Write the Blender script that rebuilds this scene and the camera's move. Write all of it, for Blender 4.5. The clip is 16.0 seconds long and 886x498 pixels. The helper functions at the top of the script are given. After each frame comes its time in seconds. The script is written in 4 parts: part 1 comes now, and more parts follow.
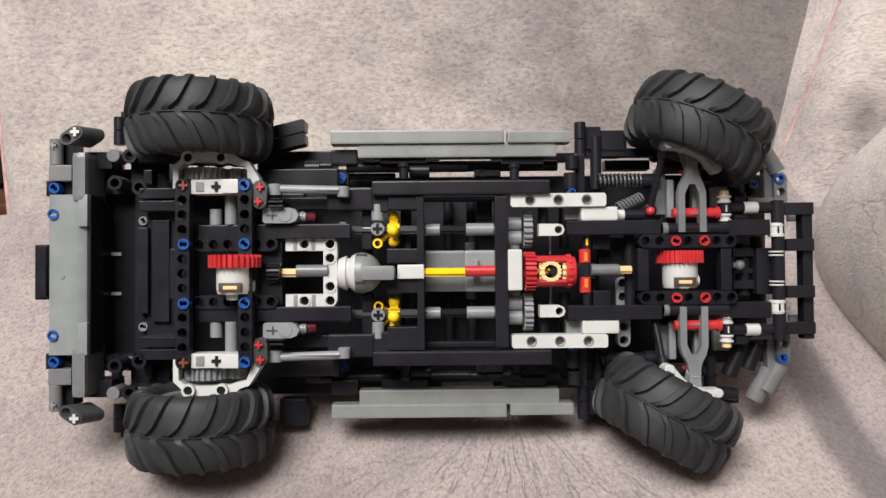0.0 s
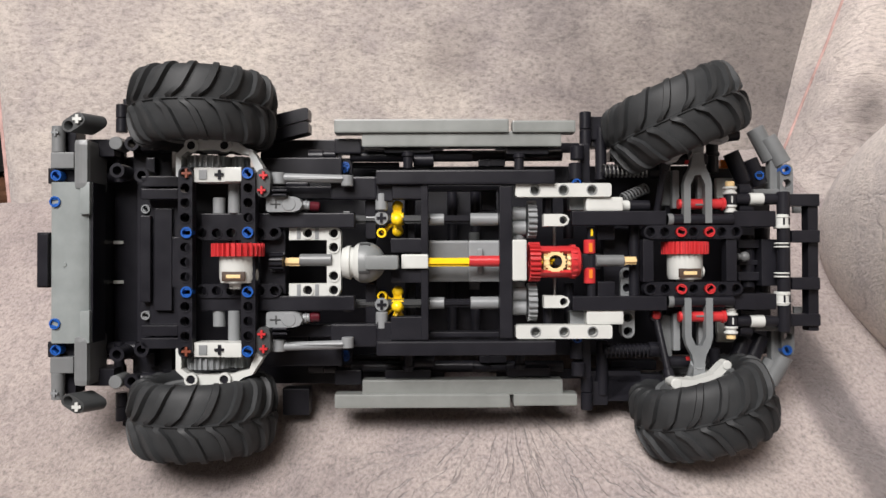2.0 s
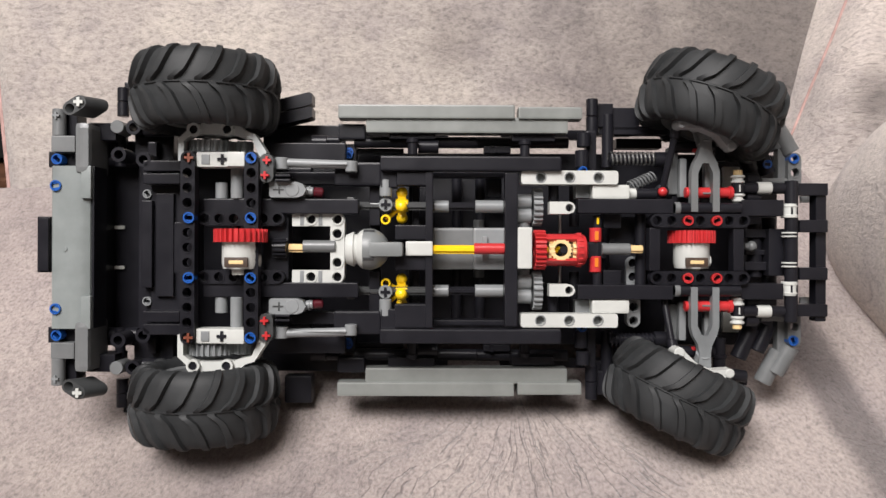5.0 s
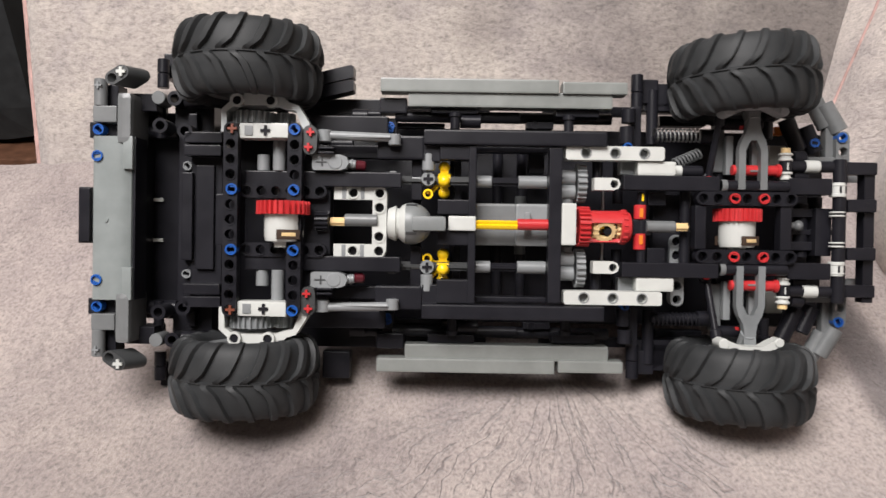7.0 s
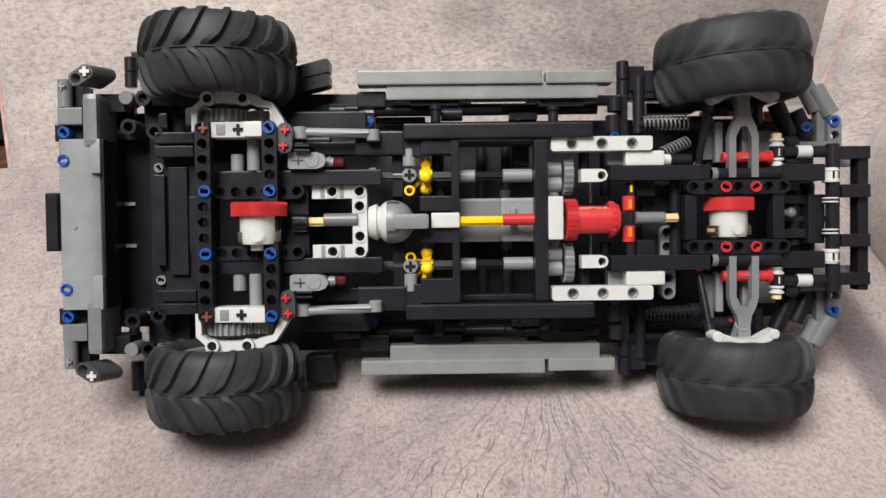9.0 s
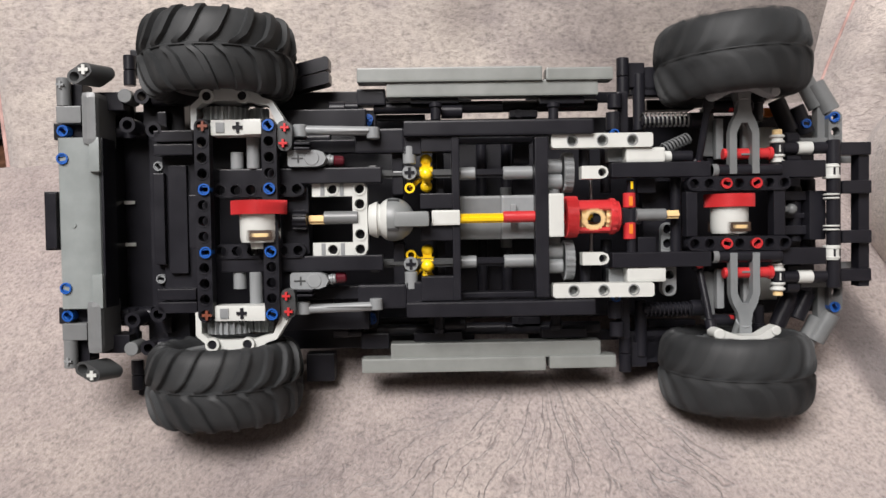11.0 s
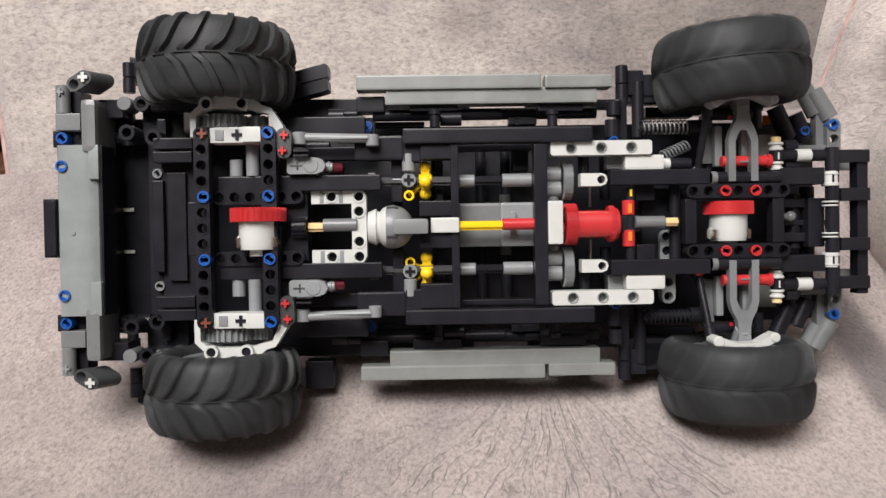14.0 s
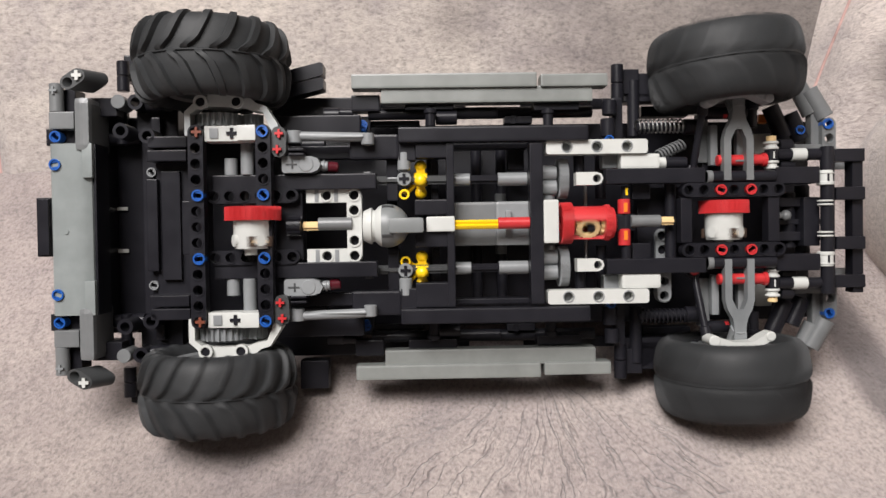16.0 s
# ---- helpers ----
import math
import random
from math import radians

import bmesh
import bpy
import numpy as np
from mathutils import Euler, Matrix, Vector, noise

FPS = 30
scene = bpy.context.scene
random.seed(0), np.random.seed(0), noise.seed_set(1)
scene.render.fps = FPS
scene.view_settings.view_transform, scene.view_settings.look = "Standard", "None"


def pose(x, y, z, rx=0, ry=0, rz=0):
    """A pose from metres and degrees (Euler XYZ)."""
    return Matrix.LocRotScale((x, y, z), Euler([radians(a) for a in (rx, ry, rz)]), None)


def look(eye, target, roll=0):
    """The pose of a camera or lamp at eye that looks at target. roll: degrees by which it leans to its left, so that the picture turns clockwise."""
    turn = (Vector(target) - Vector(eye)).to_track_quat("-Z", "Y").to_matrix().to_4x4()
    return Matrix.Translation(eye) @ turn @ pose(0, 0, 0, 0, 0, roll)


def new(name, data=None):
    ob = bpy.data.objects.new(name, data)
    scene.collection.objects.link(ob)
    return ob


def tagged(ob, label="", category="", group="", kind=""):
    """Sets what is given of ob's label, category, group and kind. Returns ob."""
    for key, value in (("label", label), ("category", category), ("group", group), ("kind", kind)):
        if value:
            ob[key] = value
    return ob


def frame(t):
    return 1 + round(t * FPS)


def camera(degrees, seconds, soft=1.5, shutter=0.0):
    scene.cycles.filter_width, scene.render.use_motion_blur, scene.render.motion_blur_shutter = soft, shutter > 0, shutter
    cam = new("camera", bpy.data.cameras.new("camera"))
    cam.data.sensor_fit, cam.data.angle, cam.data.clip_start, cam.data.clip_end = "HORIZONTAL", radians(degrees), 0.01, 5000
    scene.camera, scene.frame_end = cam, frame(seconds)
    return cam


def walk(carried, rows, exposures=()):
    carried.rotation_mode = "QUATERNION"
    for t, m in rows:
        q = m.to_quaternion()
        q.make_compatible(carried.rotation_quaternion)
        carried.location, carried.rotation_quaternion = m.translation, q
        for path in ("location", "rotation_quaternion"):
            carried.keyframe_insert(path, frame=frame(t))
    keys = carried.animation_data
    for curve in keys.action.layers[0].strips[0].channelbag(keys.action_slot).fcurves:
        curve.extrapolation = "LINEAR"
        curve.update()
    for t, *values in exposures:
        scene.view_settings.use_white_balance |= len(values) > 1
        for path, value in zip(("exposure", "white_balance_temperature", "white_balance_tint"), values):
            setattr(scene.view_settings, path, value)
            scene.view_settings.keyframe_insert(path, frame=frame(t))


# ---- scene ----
cam = camera(60.7, 16.0, 1.5, 0.5)
# the car's own frame: x along the car, y away from the eye, z across it; it leans back on the sofa
LEAN = pose(0, 0, 0, -30, 0, 0)
PATH = [
    (0, (0.14, -0.41, 0.003), (0.143, 1.589, 0.048), -0.5),
    (0.5, (0.14, -0.41, 0.003), (0.144, 1.59, 0.044), -0.4),
    (1, (0.14, -0.41, 0.003), (0.144, 1.59, 0.04), -0.4),
    (1.5, (0.138, -0.408, 0.002), (0.144, 1.592, 0.033), -0.3),
    (2, (0.137, -0.408, 0.002), (0.143, 1.592, 0.025), -0.2),
    (2.5, (0.136, -0.408, 0.001), (0.143, 1.592, 0.019), -0.1),
    (3, (0.135, -0.406, 0.001), (0.142, 1.594, 0.014), 0.0),
    (3.5, (0.134, -0.405, 0.0), (0.144, 1.595, 0.008), 0.1),
    (4, (0.134, -0.404, 0.0), (0.144, 1.595, 0.004), 0.1),
    (6.5, (0.132, -0.404, -0.001), (0.13, 1.596, -0.015), 0.8),
    (7, (0.115, -0.4, -0.009), (0.102, 1.6, -0.034), 0.9),
    (7.5, (0.111, -0.399, -0.008), (0.096, 1.6, -0.045), 0.7),
    (8, (0.117, -0.393, -0.005), (0.109, 1.607, -0.049), 0.3),
    (8.5, (0.118, -0.385, -0.005), (0.122, 1.614, -0.054), -0.3),
    (9, (0.118, -0.386, -0.005), (0.133, 1.614, -0.056), -0.7),
    (11.5, (0.117, -0.385, -0.006), (0.135, 1.614, -0.059), -0.9),
    (12, (0.117, -0.385, -0.006), (0.135, 1.614, -0.056), -0.9),
    (12.5, (0.117, -0.385, -0.005), (0.135, 1.614, -0.052), -0.9),
    (13, (0.116, -0.386, -0.006), (0.135, 1.614, -0.048), -0.9),
    (13.5, (0.117, -0.385, -0.006), (0.135, 1.614, -0.046), -0.9),
    (14, (0.117, -0.385, -0.005), (0.138, 1.614, -0.043), -0.9),
    (14.5, (0.117, -0.385, -0.006), (0.139, 1.614, -0.042), -1.0),
    (15, (0.117, -0.385, -0.006), (0.14, 1.615, -0.041), -1.0),
    (15.5, (0.117, -0.385, -0.006), (0.143, 1.615, -0.041), -1.0),
    (16, (0.117, -0.384, -0.006), (0.15, 1.615, -0.042), -0.9),
]
walk(cam, [(t, LEAN @ look(eye, target, roll)) for t, eye, target, roll in PATH])

# ---- world and light ----
world = bpy.data.worlds.new("world")
scene.world = world
world.use_nodes = True
world.node_tree.nodes["Background"].inputs[0].default_value = (0.72, 0.82, 1.0, 1)
world.node_tree.nodes["Background"].inputs[1].default_value = 0.16
scene.view_settings.exposure = 0.0


def area_lamp(name, eye, target, sx, sy, watts, colour):
    d = bpy.data.lights.new(name, "AREA")
    d.shape, d.size, d.size_y, d.energy, d.color = "RECTANGLE", sx, sy, watts, colour
    ob = new(name, d)
    ob.matrix_world = look(eye, target)
    return ob


area_lamp("ceiling_light_lamp", (-0.42, -0.72, 1.86), (0.14, 0.1, 0.0), 1.2, 0.9, 86, (1.0, 0.962, 0.95))


# ---- materials ----
def nodes_of(name):
    m = bpy.data.materials.new(name)
    m.use_nodes = True
    t = m.node_tree
    return m, t, t.nodes["Principled BSDF"]


def nd(t, kind, **kw):
    n = t.nodes.new(kind)
    for k, v in kw.items():
        n.inputs[k].default_value = v
    return n


def ramp(t, src, stops):
    r = t.nodes.new("ShaderNodeValToRGB")
    while len(r.color_ramp.elements) < len(stops):
        r.color_ramp.elements.new(0.5)
    for e, (p, c) in zip(r.color_ramp.elements, stops):
        e.position, e.color = p, (*c, 1) if len(c) == 3 else c
    t.links.new(src, r.inputs[0])
    return r


def plastic(name, c, rough=0.32, wear=0.12, gloss=0.5):
    """Moulded plastic: slight unevenness of tone and gloss, fine scuffs."""
    m, t, b = nodes_of(name)
    co = t.nodes.new("ShaderNodeTexCoord")
    n1 = nd(t, "ShaderNodeTexNoise", Scale=60.0, Detail=5.0, Roughness=0.6)
    n2 = nd(t, "ShaderNodeTexNoise", Scale=900.0, Detail=3.0)
    t.links.new(co.outputs["Object"], n1.inputs["Vector"])
    t.links.new(co.outputs["Object"], n2.inputs["Vector"])
    b.inputs["Specular IOR Level"].default_value = gloss
    lo = tuple(v * (1 - wear) for v in c)
    hi = tuple(min(1.0, v * (1 + wear) + 0.002) for v in c)
    r = ramp(t, n1.outputs["Fac"], [(0.3, lo), (0.7, hi)])
    t.links.new(r.outputs[0], b.inputs["Base Color"])
    rr = nd(t, "ShaderNodeMapRange")
    rr.inputs["To Min"].default_value, rr.inputs["To Max"].default_value = rough - 0.08, rough + 0.12
    t.links.new(n1.outputs["Fac"], rr.inputs["Value"])
    t.links.new(rr.outputs[0], b.inputs["Roughness"])
    bp = nd(t, "ShaderNodeBump", Strength=0.08, Distance=0.0002)
    t.links.new(n2.outputs["Fac"], bp.inputs["Height"])
    t.links.new(bp.outputs[0], b.inputs["Normal"])
    return m


BLACK = plastic("black_plastic", (0.0106, 0.0104, 0.0138), 0.32, 0.15, 0.24)
DARK = plastic("dark_grey_plastic", (0.14, 0.146, 0.148), 0.34)
GREY = plastic("light_grey_plastic", (0.205, 0.215, 0.22), 0.34)
SILL = plastic("sill_grey_plastic", (0.19, 0.2, 0.19), 0.36)
SLATE = plastic("slate_grey_plastic", (0.042, 0.044, 0.045), 0.36)
WINE = plastic("wine_red_plastic", (0.07, 0.004, 0.010), 0.3)
WHITE = plastic("white_plastic", (0.51, 0.52, 0.495), 0.32, 0.06)
RED = plastic("red_plastic", (0.47, 0.027, 0.03), 0.3)
YELLOW = plastic("yellow_plastic", (0.85, 0.55, 0.008), 0.28)
BLUE = plastic("blue_plastic", (0.010, 0.08, 0.33), 0.3)
TAN = plastic("tan_plastic", (0.72, 0.52, 0.26), 0.32)
ORANGE = plastic("orange_plastic", (0.75, 0.2, 0.02), 0.3)
RUBBER = plastic("tyre_rubber", (0.0215, 0.0228, 0.0240), 0.56, 0.24, 0.32)
STEEL, _t, _b = nodes_of("spring_steel")
_b.inputs["Base Color"].default_value, _b.inputs["Metallic"].default_value, _b.inputs["Roughness"].default_value = (0.42, 0.42, 0.42, 1), 1.0, 0.34


def suede(name, seed, streak, tone=1.0, nap_and_shade=(), ink=0.4, fan=None, shade_lane=None, grain=150.0, pits=0.2, warm=1.0, blotch=1.0):
    """Crinkled faux suede: grey-beige nap in cloudy tones, pebbled grain, long thin creases; fan: where the creases meet."""
    m, t, b = nodes_of(name)
    L = t.links.new

    def maths(op, a, c=None, d=None, clamp=False):
        n = t.nodes.new("ShaderNodeMath")
        n.operation, n.use_clamp = op, clamp
        for k, v in enumerate((a, c, d)):
            if v is None:
                continue
            if isinstance(v, (int, float)):
                n.inputs[k].default_value = v
            else:
                L(v, n.inputs[k])
        return n.outputs[0]

    def times(x, y):
        k = t.nodes.new("ShaderNodeMixRGB")
        k.blend_type, k.inputs[0].default_value = "MULTIPLY", 1.0
        L(x, k.inputs[1])
        L(y, k.inputs[2])
        return k.outputs[0]

    co = t.nodes.new("ShaderNodeTexCoord")
    mp = nd(t, "ShaderNodeMapping")
    mp.inputs["Location"].default_value = (seed, seed * 0.7, 0)
    mp.inputs["Scale"].default_value = streak
    L(co.outputs["Object"], mp.inputs["Vector"])
    warp = nd(t, "ShaderNodeTexNoise", Scale=14.0, Detail=5.0)
    L(mp.outputs[0], warp.inputs["Vector"])
    lines = t.nodes.new("ShaderNodeMixRGB")
    lines.blend_type, lines.inputs[0].default_value = "ADD", 0.07
    L(mp.outputs[0], lines.inputs[1])
    L(warp.outputs["Color"], lines.inputs[2])
    way, s1, s2 = lines.outputs[0], 15.0, 46.0
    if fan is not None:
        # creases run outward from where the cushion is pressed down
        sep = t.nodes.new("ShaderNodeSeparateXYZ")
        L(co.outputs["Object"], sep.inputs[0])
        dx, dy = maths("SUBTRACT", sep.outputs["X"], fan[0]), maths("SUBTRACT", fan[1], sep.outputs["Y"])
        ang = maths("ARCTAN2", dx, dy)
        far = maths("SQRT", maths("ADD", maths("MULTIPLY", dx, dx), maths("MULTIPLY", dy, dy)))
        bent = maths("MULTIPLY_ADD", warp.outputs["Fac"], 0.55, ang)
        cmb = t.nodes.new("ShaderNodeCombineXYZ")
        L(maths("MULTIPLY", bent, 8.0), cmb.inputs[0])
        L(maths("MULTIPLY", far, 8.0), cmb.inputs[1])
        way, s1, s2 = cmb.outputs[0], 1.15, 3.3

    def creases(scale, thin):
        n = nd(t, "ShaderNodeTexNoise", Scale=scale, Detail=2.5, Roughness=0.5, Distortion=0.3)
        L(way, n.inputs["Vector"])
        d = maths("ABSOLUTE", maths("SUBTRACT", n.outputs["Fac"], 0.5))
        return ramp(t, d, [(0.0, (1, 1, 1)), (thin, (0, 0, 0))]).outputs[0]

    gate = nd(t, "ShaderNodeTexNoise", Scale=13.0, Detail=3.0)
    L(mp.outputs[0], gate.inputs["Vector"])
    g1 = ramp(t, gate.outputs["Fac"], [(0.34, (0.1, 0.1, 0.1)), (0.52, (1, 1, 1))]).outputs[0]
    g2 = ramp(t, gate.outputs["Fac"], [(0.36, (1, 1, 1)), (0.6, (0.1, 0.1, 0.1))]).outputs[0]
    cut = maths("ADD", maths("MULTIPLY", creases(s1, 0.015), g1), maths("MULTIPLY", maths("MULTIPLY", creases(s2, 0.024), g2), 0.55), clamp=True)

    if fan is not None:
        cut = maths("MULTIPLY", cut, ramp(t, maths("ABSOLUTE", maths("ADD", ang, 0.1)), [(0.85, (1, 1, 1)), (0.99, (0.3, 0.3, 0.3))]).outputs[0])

    cloud = nd(t, "ShaderNodeTexNoise", Scale=6.0, Detail=5.0, Roughness=0.6)
    L(co.outputs["Object"], cloud.inputs["Vector"])
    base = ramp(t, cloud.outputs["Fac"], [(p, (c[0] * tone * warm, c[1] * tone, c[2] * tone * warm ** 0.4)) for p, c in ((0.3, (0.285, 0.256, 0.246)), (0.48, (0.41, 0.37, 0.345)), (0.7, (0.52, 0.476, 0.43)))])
    patchy = nd(t, "ShaderNodeTexNoise", Scale=24.0, Detail=6.0, Roughness=0.65)
    L(mp.outputs[0], patchy.inputs["Vector"])
    pr = ramp(t, patchy.outputs["Fac"], [(0.32, (1 - 0.16 * blotch, 1 - 0.175 * blotch, 1 - 0.15 * blotch)), (0.5, (1.0, 0.985, 0.98)), (0.68, (1 + 0.08 * blotch, 1 + 0.07 * blotch, 1 + 0.05 * blotch))])
    nap = nd(t, "ShaderNodeTexNoise", Scale=grain, Detail=5.0, Roughness=0.75)
    L(mp.outputs[0], nap.inputs["Vector"])
    nr = ramp(t, nap.outputs["Fac"], [(0.3, (1 - 1.7 * pits,) * 3), (0.5, (1.0, 0.99, 0.985)), (0.68, (1 + 0.8 * pits,) * 3)])
    k = times(times(base.outputs[0], pr.outputs[0]), nr.outputs[0])
    if shade_lane is not None:
        # a dark lane beside the arm: shade put into the seat's colour
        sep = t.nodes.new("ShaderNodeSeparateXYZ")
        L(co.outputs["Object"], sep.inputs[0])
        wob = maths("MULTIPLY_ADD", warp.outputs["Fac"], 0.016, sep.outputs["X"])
        lane = ramp(t, maths("ABSOLUTE", maths("SUBTRACT", wob, shade_lane + 0.008)), [(0.011, (0.40, 0.395, 0.405)), (0.021, (1, 1, 1))])
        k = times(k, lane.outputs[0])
    for place, reach, shade in nap_and_shade:
        # cloudy darker patches: nap brushed flat, and shade painted on seat and corner
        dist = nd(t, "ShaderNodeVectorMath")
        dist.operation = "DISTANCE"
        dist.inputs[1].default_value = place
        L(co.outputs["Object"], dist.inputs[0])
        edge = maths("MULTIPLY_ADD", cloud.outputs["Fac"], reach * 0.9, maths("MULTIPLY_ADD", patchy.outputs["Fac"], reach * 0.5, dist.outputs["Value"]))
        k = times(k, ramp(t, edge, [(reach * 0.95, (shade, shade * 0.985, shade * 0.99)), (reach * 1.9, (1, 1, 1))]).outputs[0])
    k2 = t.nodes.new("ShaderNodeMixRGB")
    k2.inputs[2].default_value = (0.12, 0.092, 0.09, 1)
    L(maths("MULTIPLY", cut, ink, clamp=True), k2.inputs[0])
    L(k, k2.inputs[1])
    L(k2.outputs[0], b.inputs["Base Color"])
    b.inputs["Roughness"].default_value = 0.85
    b.inputs["Sheen Weight"].default_value = 0.25
    h = maths("MULTIPLY_ADD", cut, -0.9 * ink, maths("MULTIPLY_ADD", patchy.outputs["Fac"], 0.8, nap.outputs["Fac"]))
    bp = nd(t, "ShaderNodeBump", Strength=0.9, Distance=0.0016)
    L(h, bp.inputs["Height"])
    L(bp.outputs[0], b.inputs["Normal"])
    return m


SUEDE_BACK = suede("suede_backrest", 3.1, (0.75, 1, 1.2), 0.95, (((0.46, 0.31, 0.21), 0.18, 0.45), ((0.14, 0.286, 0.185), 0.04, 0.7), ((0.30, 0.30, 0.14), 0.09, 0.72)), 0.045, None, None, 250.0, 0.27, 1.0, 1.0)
# the patch round the lower rear wheel is its shadow, painted into the suede
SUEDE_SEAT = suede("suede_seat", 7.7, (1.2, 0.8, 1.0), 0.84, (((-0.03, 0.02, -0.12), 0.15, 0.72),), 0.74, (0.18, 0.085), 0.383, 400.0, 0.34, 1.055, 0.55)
# the small patch darkens the fold above the arm, shade put into the colour
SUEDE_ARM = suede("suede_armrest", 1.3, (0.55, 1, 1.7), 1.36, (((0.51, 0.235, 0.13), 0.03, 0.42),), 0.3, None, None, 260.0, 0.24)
PIPING = plastic("faded_pink_piping", (0.45, 0.29, 0.265), 0.85, 0.35)


# ---- mesh helpers; car lengths below are in millimetres ----
def mesh_of(name, bm, mat, smooth=False, angle=24):
    me = bpy.data.meshes.new(name)
    bm.normal_update()
    if smooth:
        for f in bm.faces:
            f.smooth = True
        for e in bm.edges:
            if len(e.link_faces) != 2 or e.calc_face_angle(0) > radians(angle):
                e.smooth = False
    bm.to_mesh(me)
    bm.free()
    me.materials.append(mat)
    return me


def part(name, bm, mat, parent, label="", smooth=True):
    ob = new(name, mesh_of(name, bm, mat, smooth))
    ob.parent = parent
    if label:
        tagged(ob, label)
    return ob


def shared(name, me, parent, m):
    ob = new(name, me)
    ob.parent = parent
    ob.matrix_basis = m
    return ob


def mm(x, y, z, rx=0, ry=0, rz=0):
    return pose(x / 1000, y / 1000, z / 1000, rx, ry, rz)


def add_box(bm, x0, x1, y0, y1, z0, z1, bevel=0.5, m=None):
    """A box in mm with bevelled edges."""
    r = bmesh.ops.create_cube(bm, size=1)
    vs = r["verts"]
    for v in vs:
        v.co = Vector(((x0 + x1) / 2 + v.co.x * (x1 - x0), (y0 + y1) / 2 + v.co.y * (y1 - y0), (z0 + z1) / 2 + v.co.z * (z1 - z0))) / 1000
    if bevel:
        es = list({e for v in vs for e in v.link_edges})
        out = bmesh.ops.bevel(bm, geom=es, offset=bevel / 1000, segments=2, affect="EDGES", profile=0.7)
        vs = list({v for f in out["faces"] for v in f.verts} | {v for v in vs if v.is_valid})
    if m is not None:
        bmesh.ops.transform(bm, matrix=m, verts=vs)
    return vs


def frame_on(a, b):
    """A matrix whose z runs from a to b, at the middle."""
    a, b = Vector(a), Vector(b)
    q = (b - a).to_track_quat("Z", "Y").to_matrix().to_4x4()
    return Matrix.Translation((a + b) / 2000) @ q


def add_cyl(bm, a, b, r, r2=None, seg=20, bevel=0.0):
    """A rod from a to b in mm."""
    a, b = Vector(a), Vector(b)
    out = bmesh.ops.create_cone(bm, cap_ends=True, segments=seg, radius1=r / 1000, radius2=(r if r2 is None else r2) / 1000, depth=(b - a).length / 1000, matrix=frame_on(a, b))
    vs = out["verts"]
    if bevel:
        es = [e for e in {e for v in vs for e in v.link_edges} if any(len(f.verts) > 4 for f in e.link_faces)]
        bmesh.ops.bevel(bm, geom=es, offset=bevel / 1000, segments=1, affect="EDGES")
    return vs


def add_prism(bm, loop, holes, h, m):
    """A flat outline with holes (mm, in xy), raised by h along z, then placed by m."""
    edges = []
    for pts in (loop, *holes):
        vs = [bm.verts.new((x / 1000, y / 1000, 0)) for x, y in pts]
        edges += [bm.edges.new((vs[i], vs[(i + 1) % len(vs)])) for i in range(len(vs))]
    fs = [g for g in bmesh.ops.triangle_fill(bm, edges=edges, use_beauty=True, use_dissolve=False)["geom"] if isinstance(g, bmesh.types.BMFace)]
    base = list({v for f in fs for v in f.verts})
    ext = bmesh.ops.extrude_face_region(bm, geom=fs)["geom"]
    top = [g for g in ext if isinstance(g, bmesh.types.BMVert)]
    bmesh.ops.translate(bm, vec=(0, 0, h / 1000), verts=top)
    bmesh.ops.transform(bm, matrix=m, verts=base + top)
    bmesh.ops.recalc_face_normals(bm, faces=list({f for v in base + top for f in v.link_faces}))


def circle(r, n=16, cx=0.0, cy=0.0):
    return [(cx + r * math.cos(2 * math.pi * i / n), cy + r * math.sin(2 * math.pi * i / n)) for i in range(n)]


def slot_loop(length, w, n=8):
    """A round-ended bar from x=0 to x=length, w wide."""
    r = w / 2
    a = [(length + r * math.cos(-math.pi / 2 + math.pi * i / n), r * math.sin(-math.pi / 2 + math.pi * i / n)) for i in range(n + 1)]
    return a + [(-r * math.cos(-math.pi / 2 + math.pi * i / n), -r * math.sin(-math.pi / 2 + math.pi * i / n)) for i in range(n + 1)]


def cross_loop(r, w):
    h = w / 2
    return [(h, h), (h, r), (-h, r), (-h, h), (-r, h), (-r, -h), (-h, -h), (-h, -r), (h, -r), (h, -h), (r, -h), (r, h)]


def gear_loop(teeth, r0, r1):
    pts = []
    for i in range(teeth):
        a = 2 * math.pi * i / teeth
        s = 2 * math.pi / teeth
        for f, r in ((0.0, r0), (0.22, r0), (0.36, r1), (0.64, r1), (0.78, r0)):
            pts.append((r * math.cos(a + s * f), r * math.sin(a + s * f)))
    return pts


TO_EYE = Matrix.Rotation(radians(90), 4, "X")  # local z to the eye (-y), local y to world z


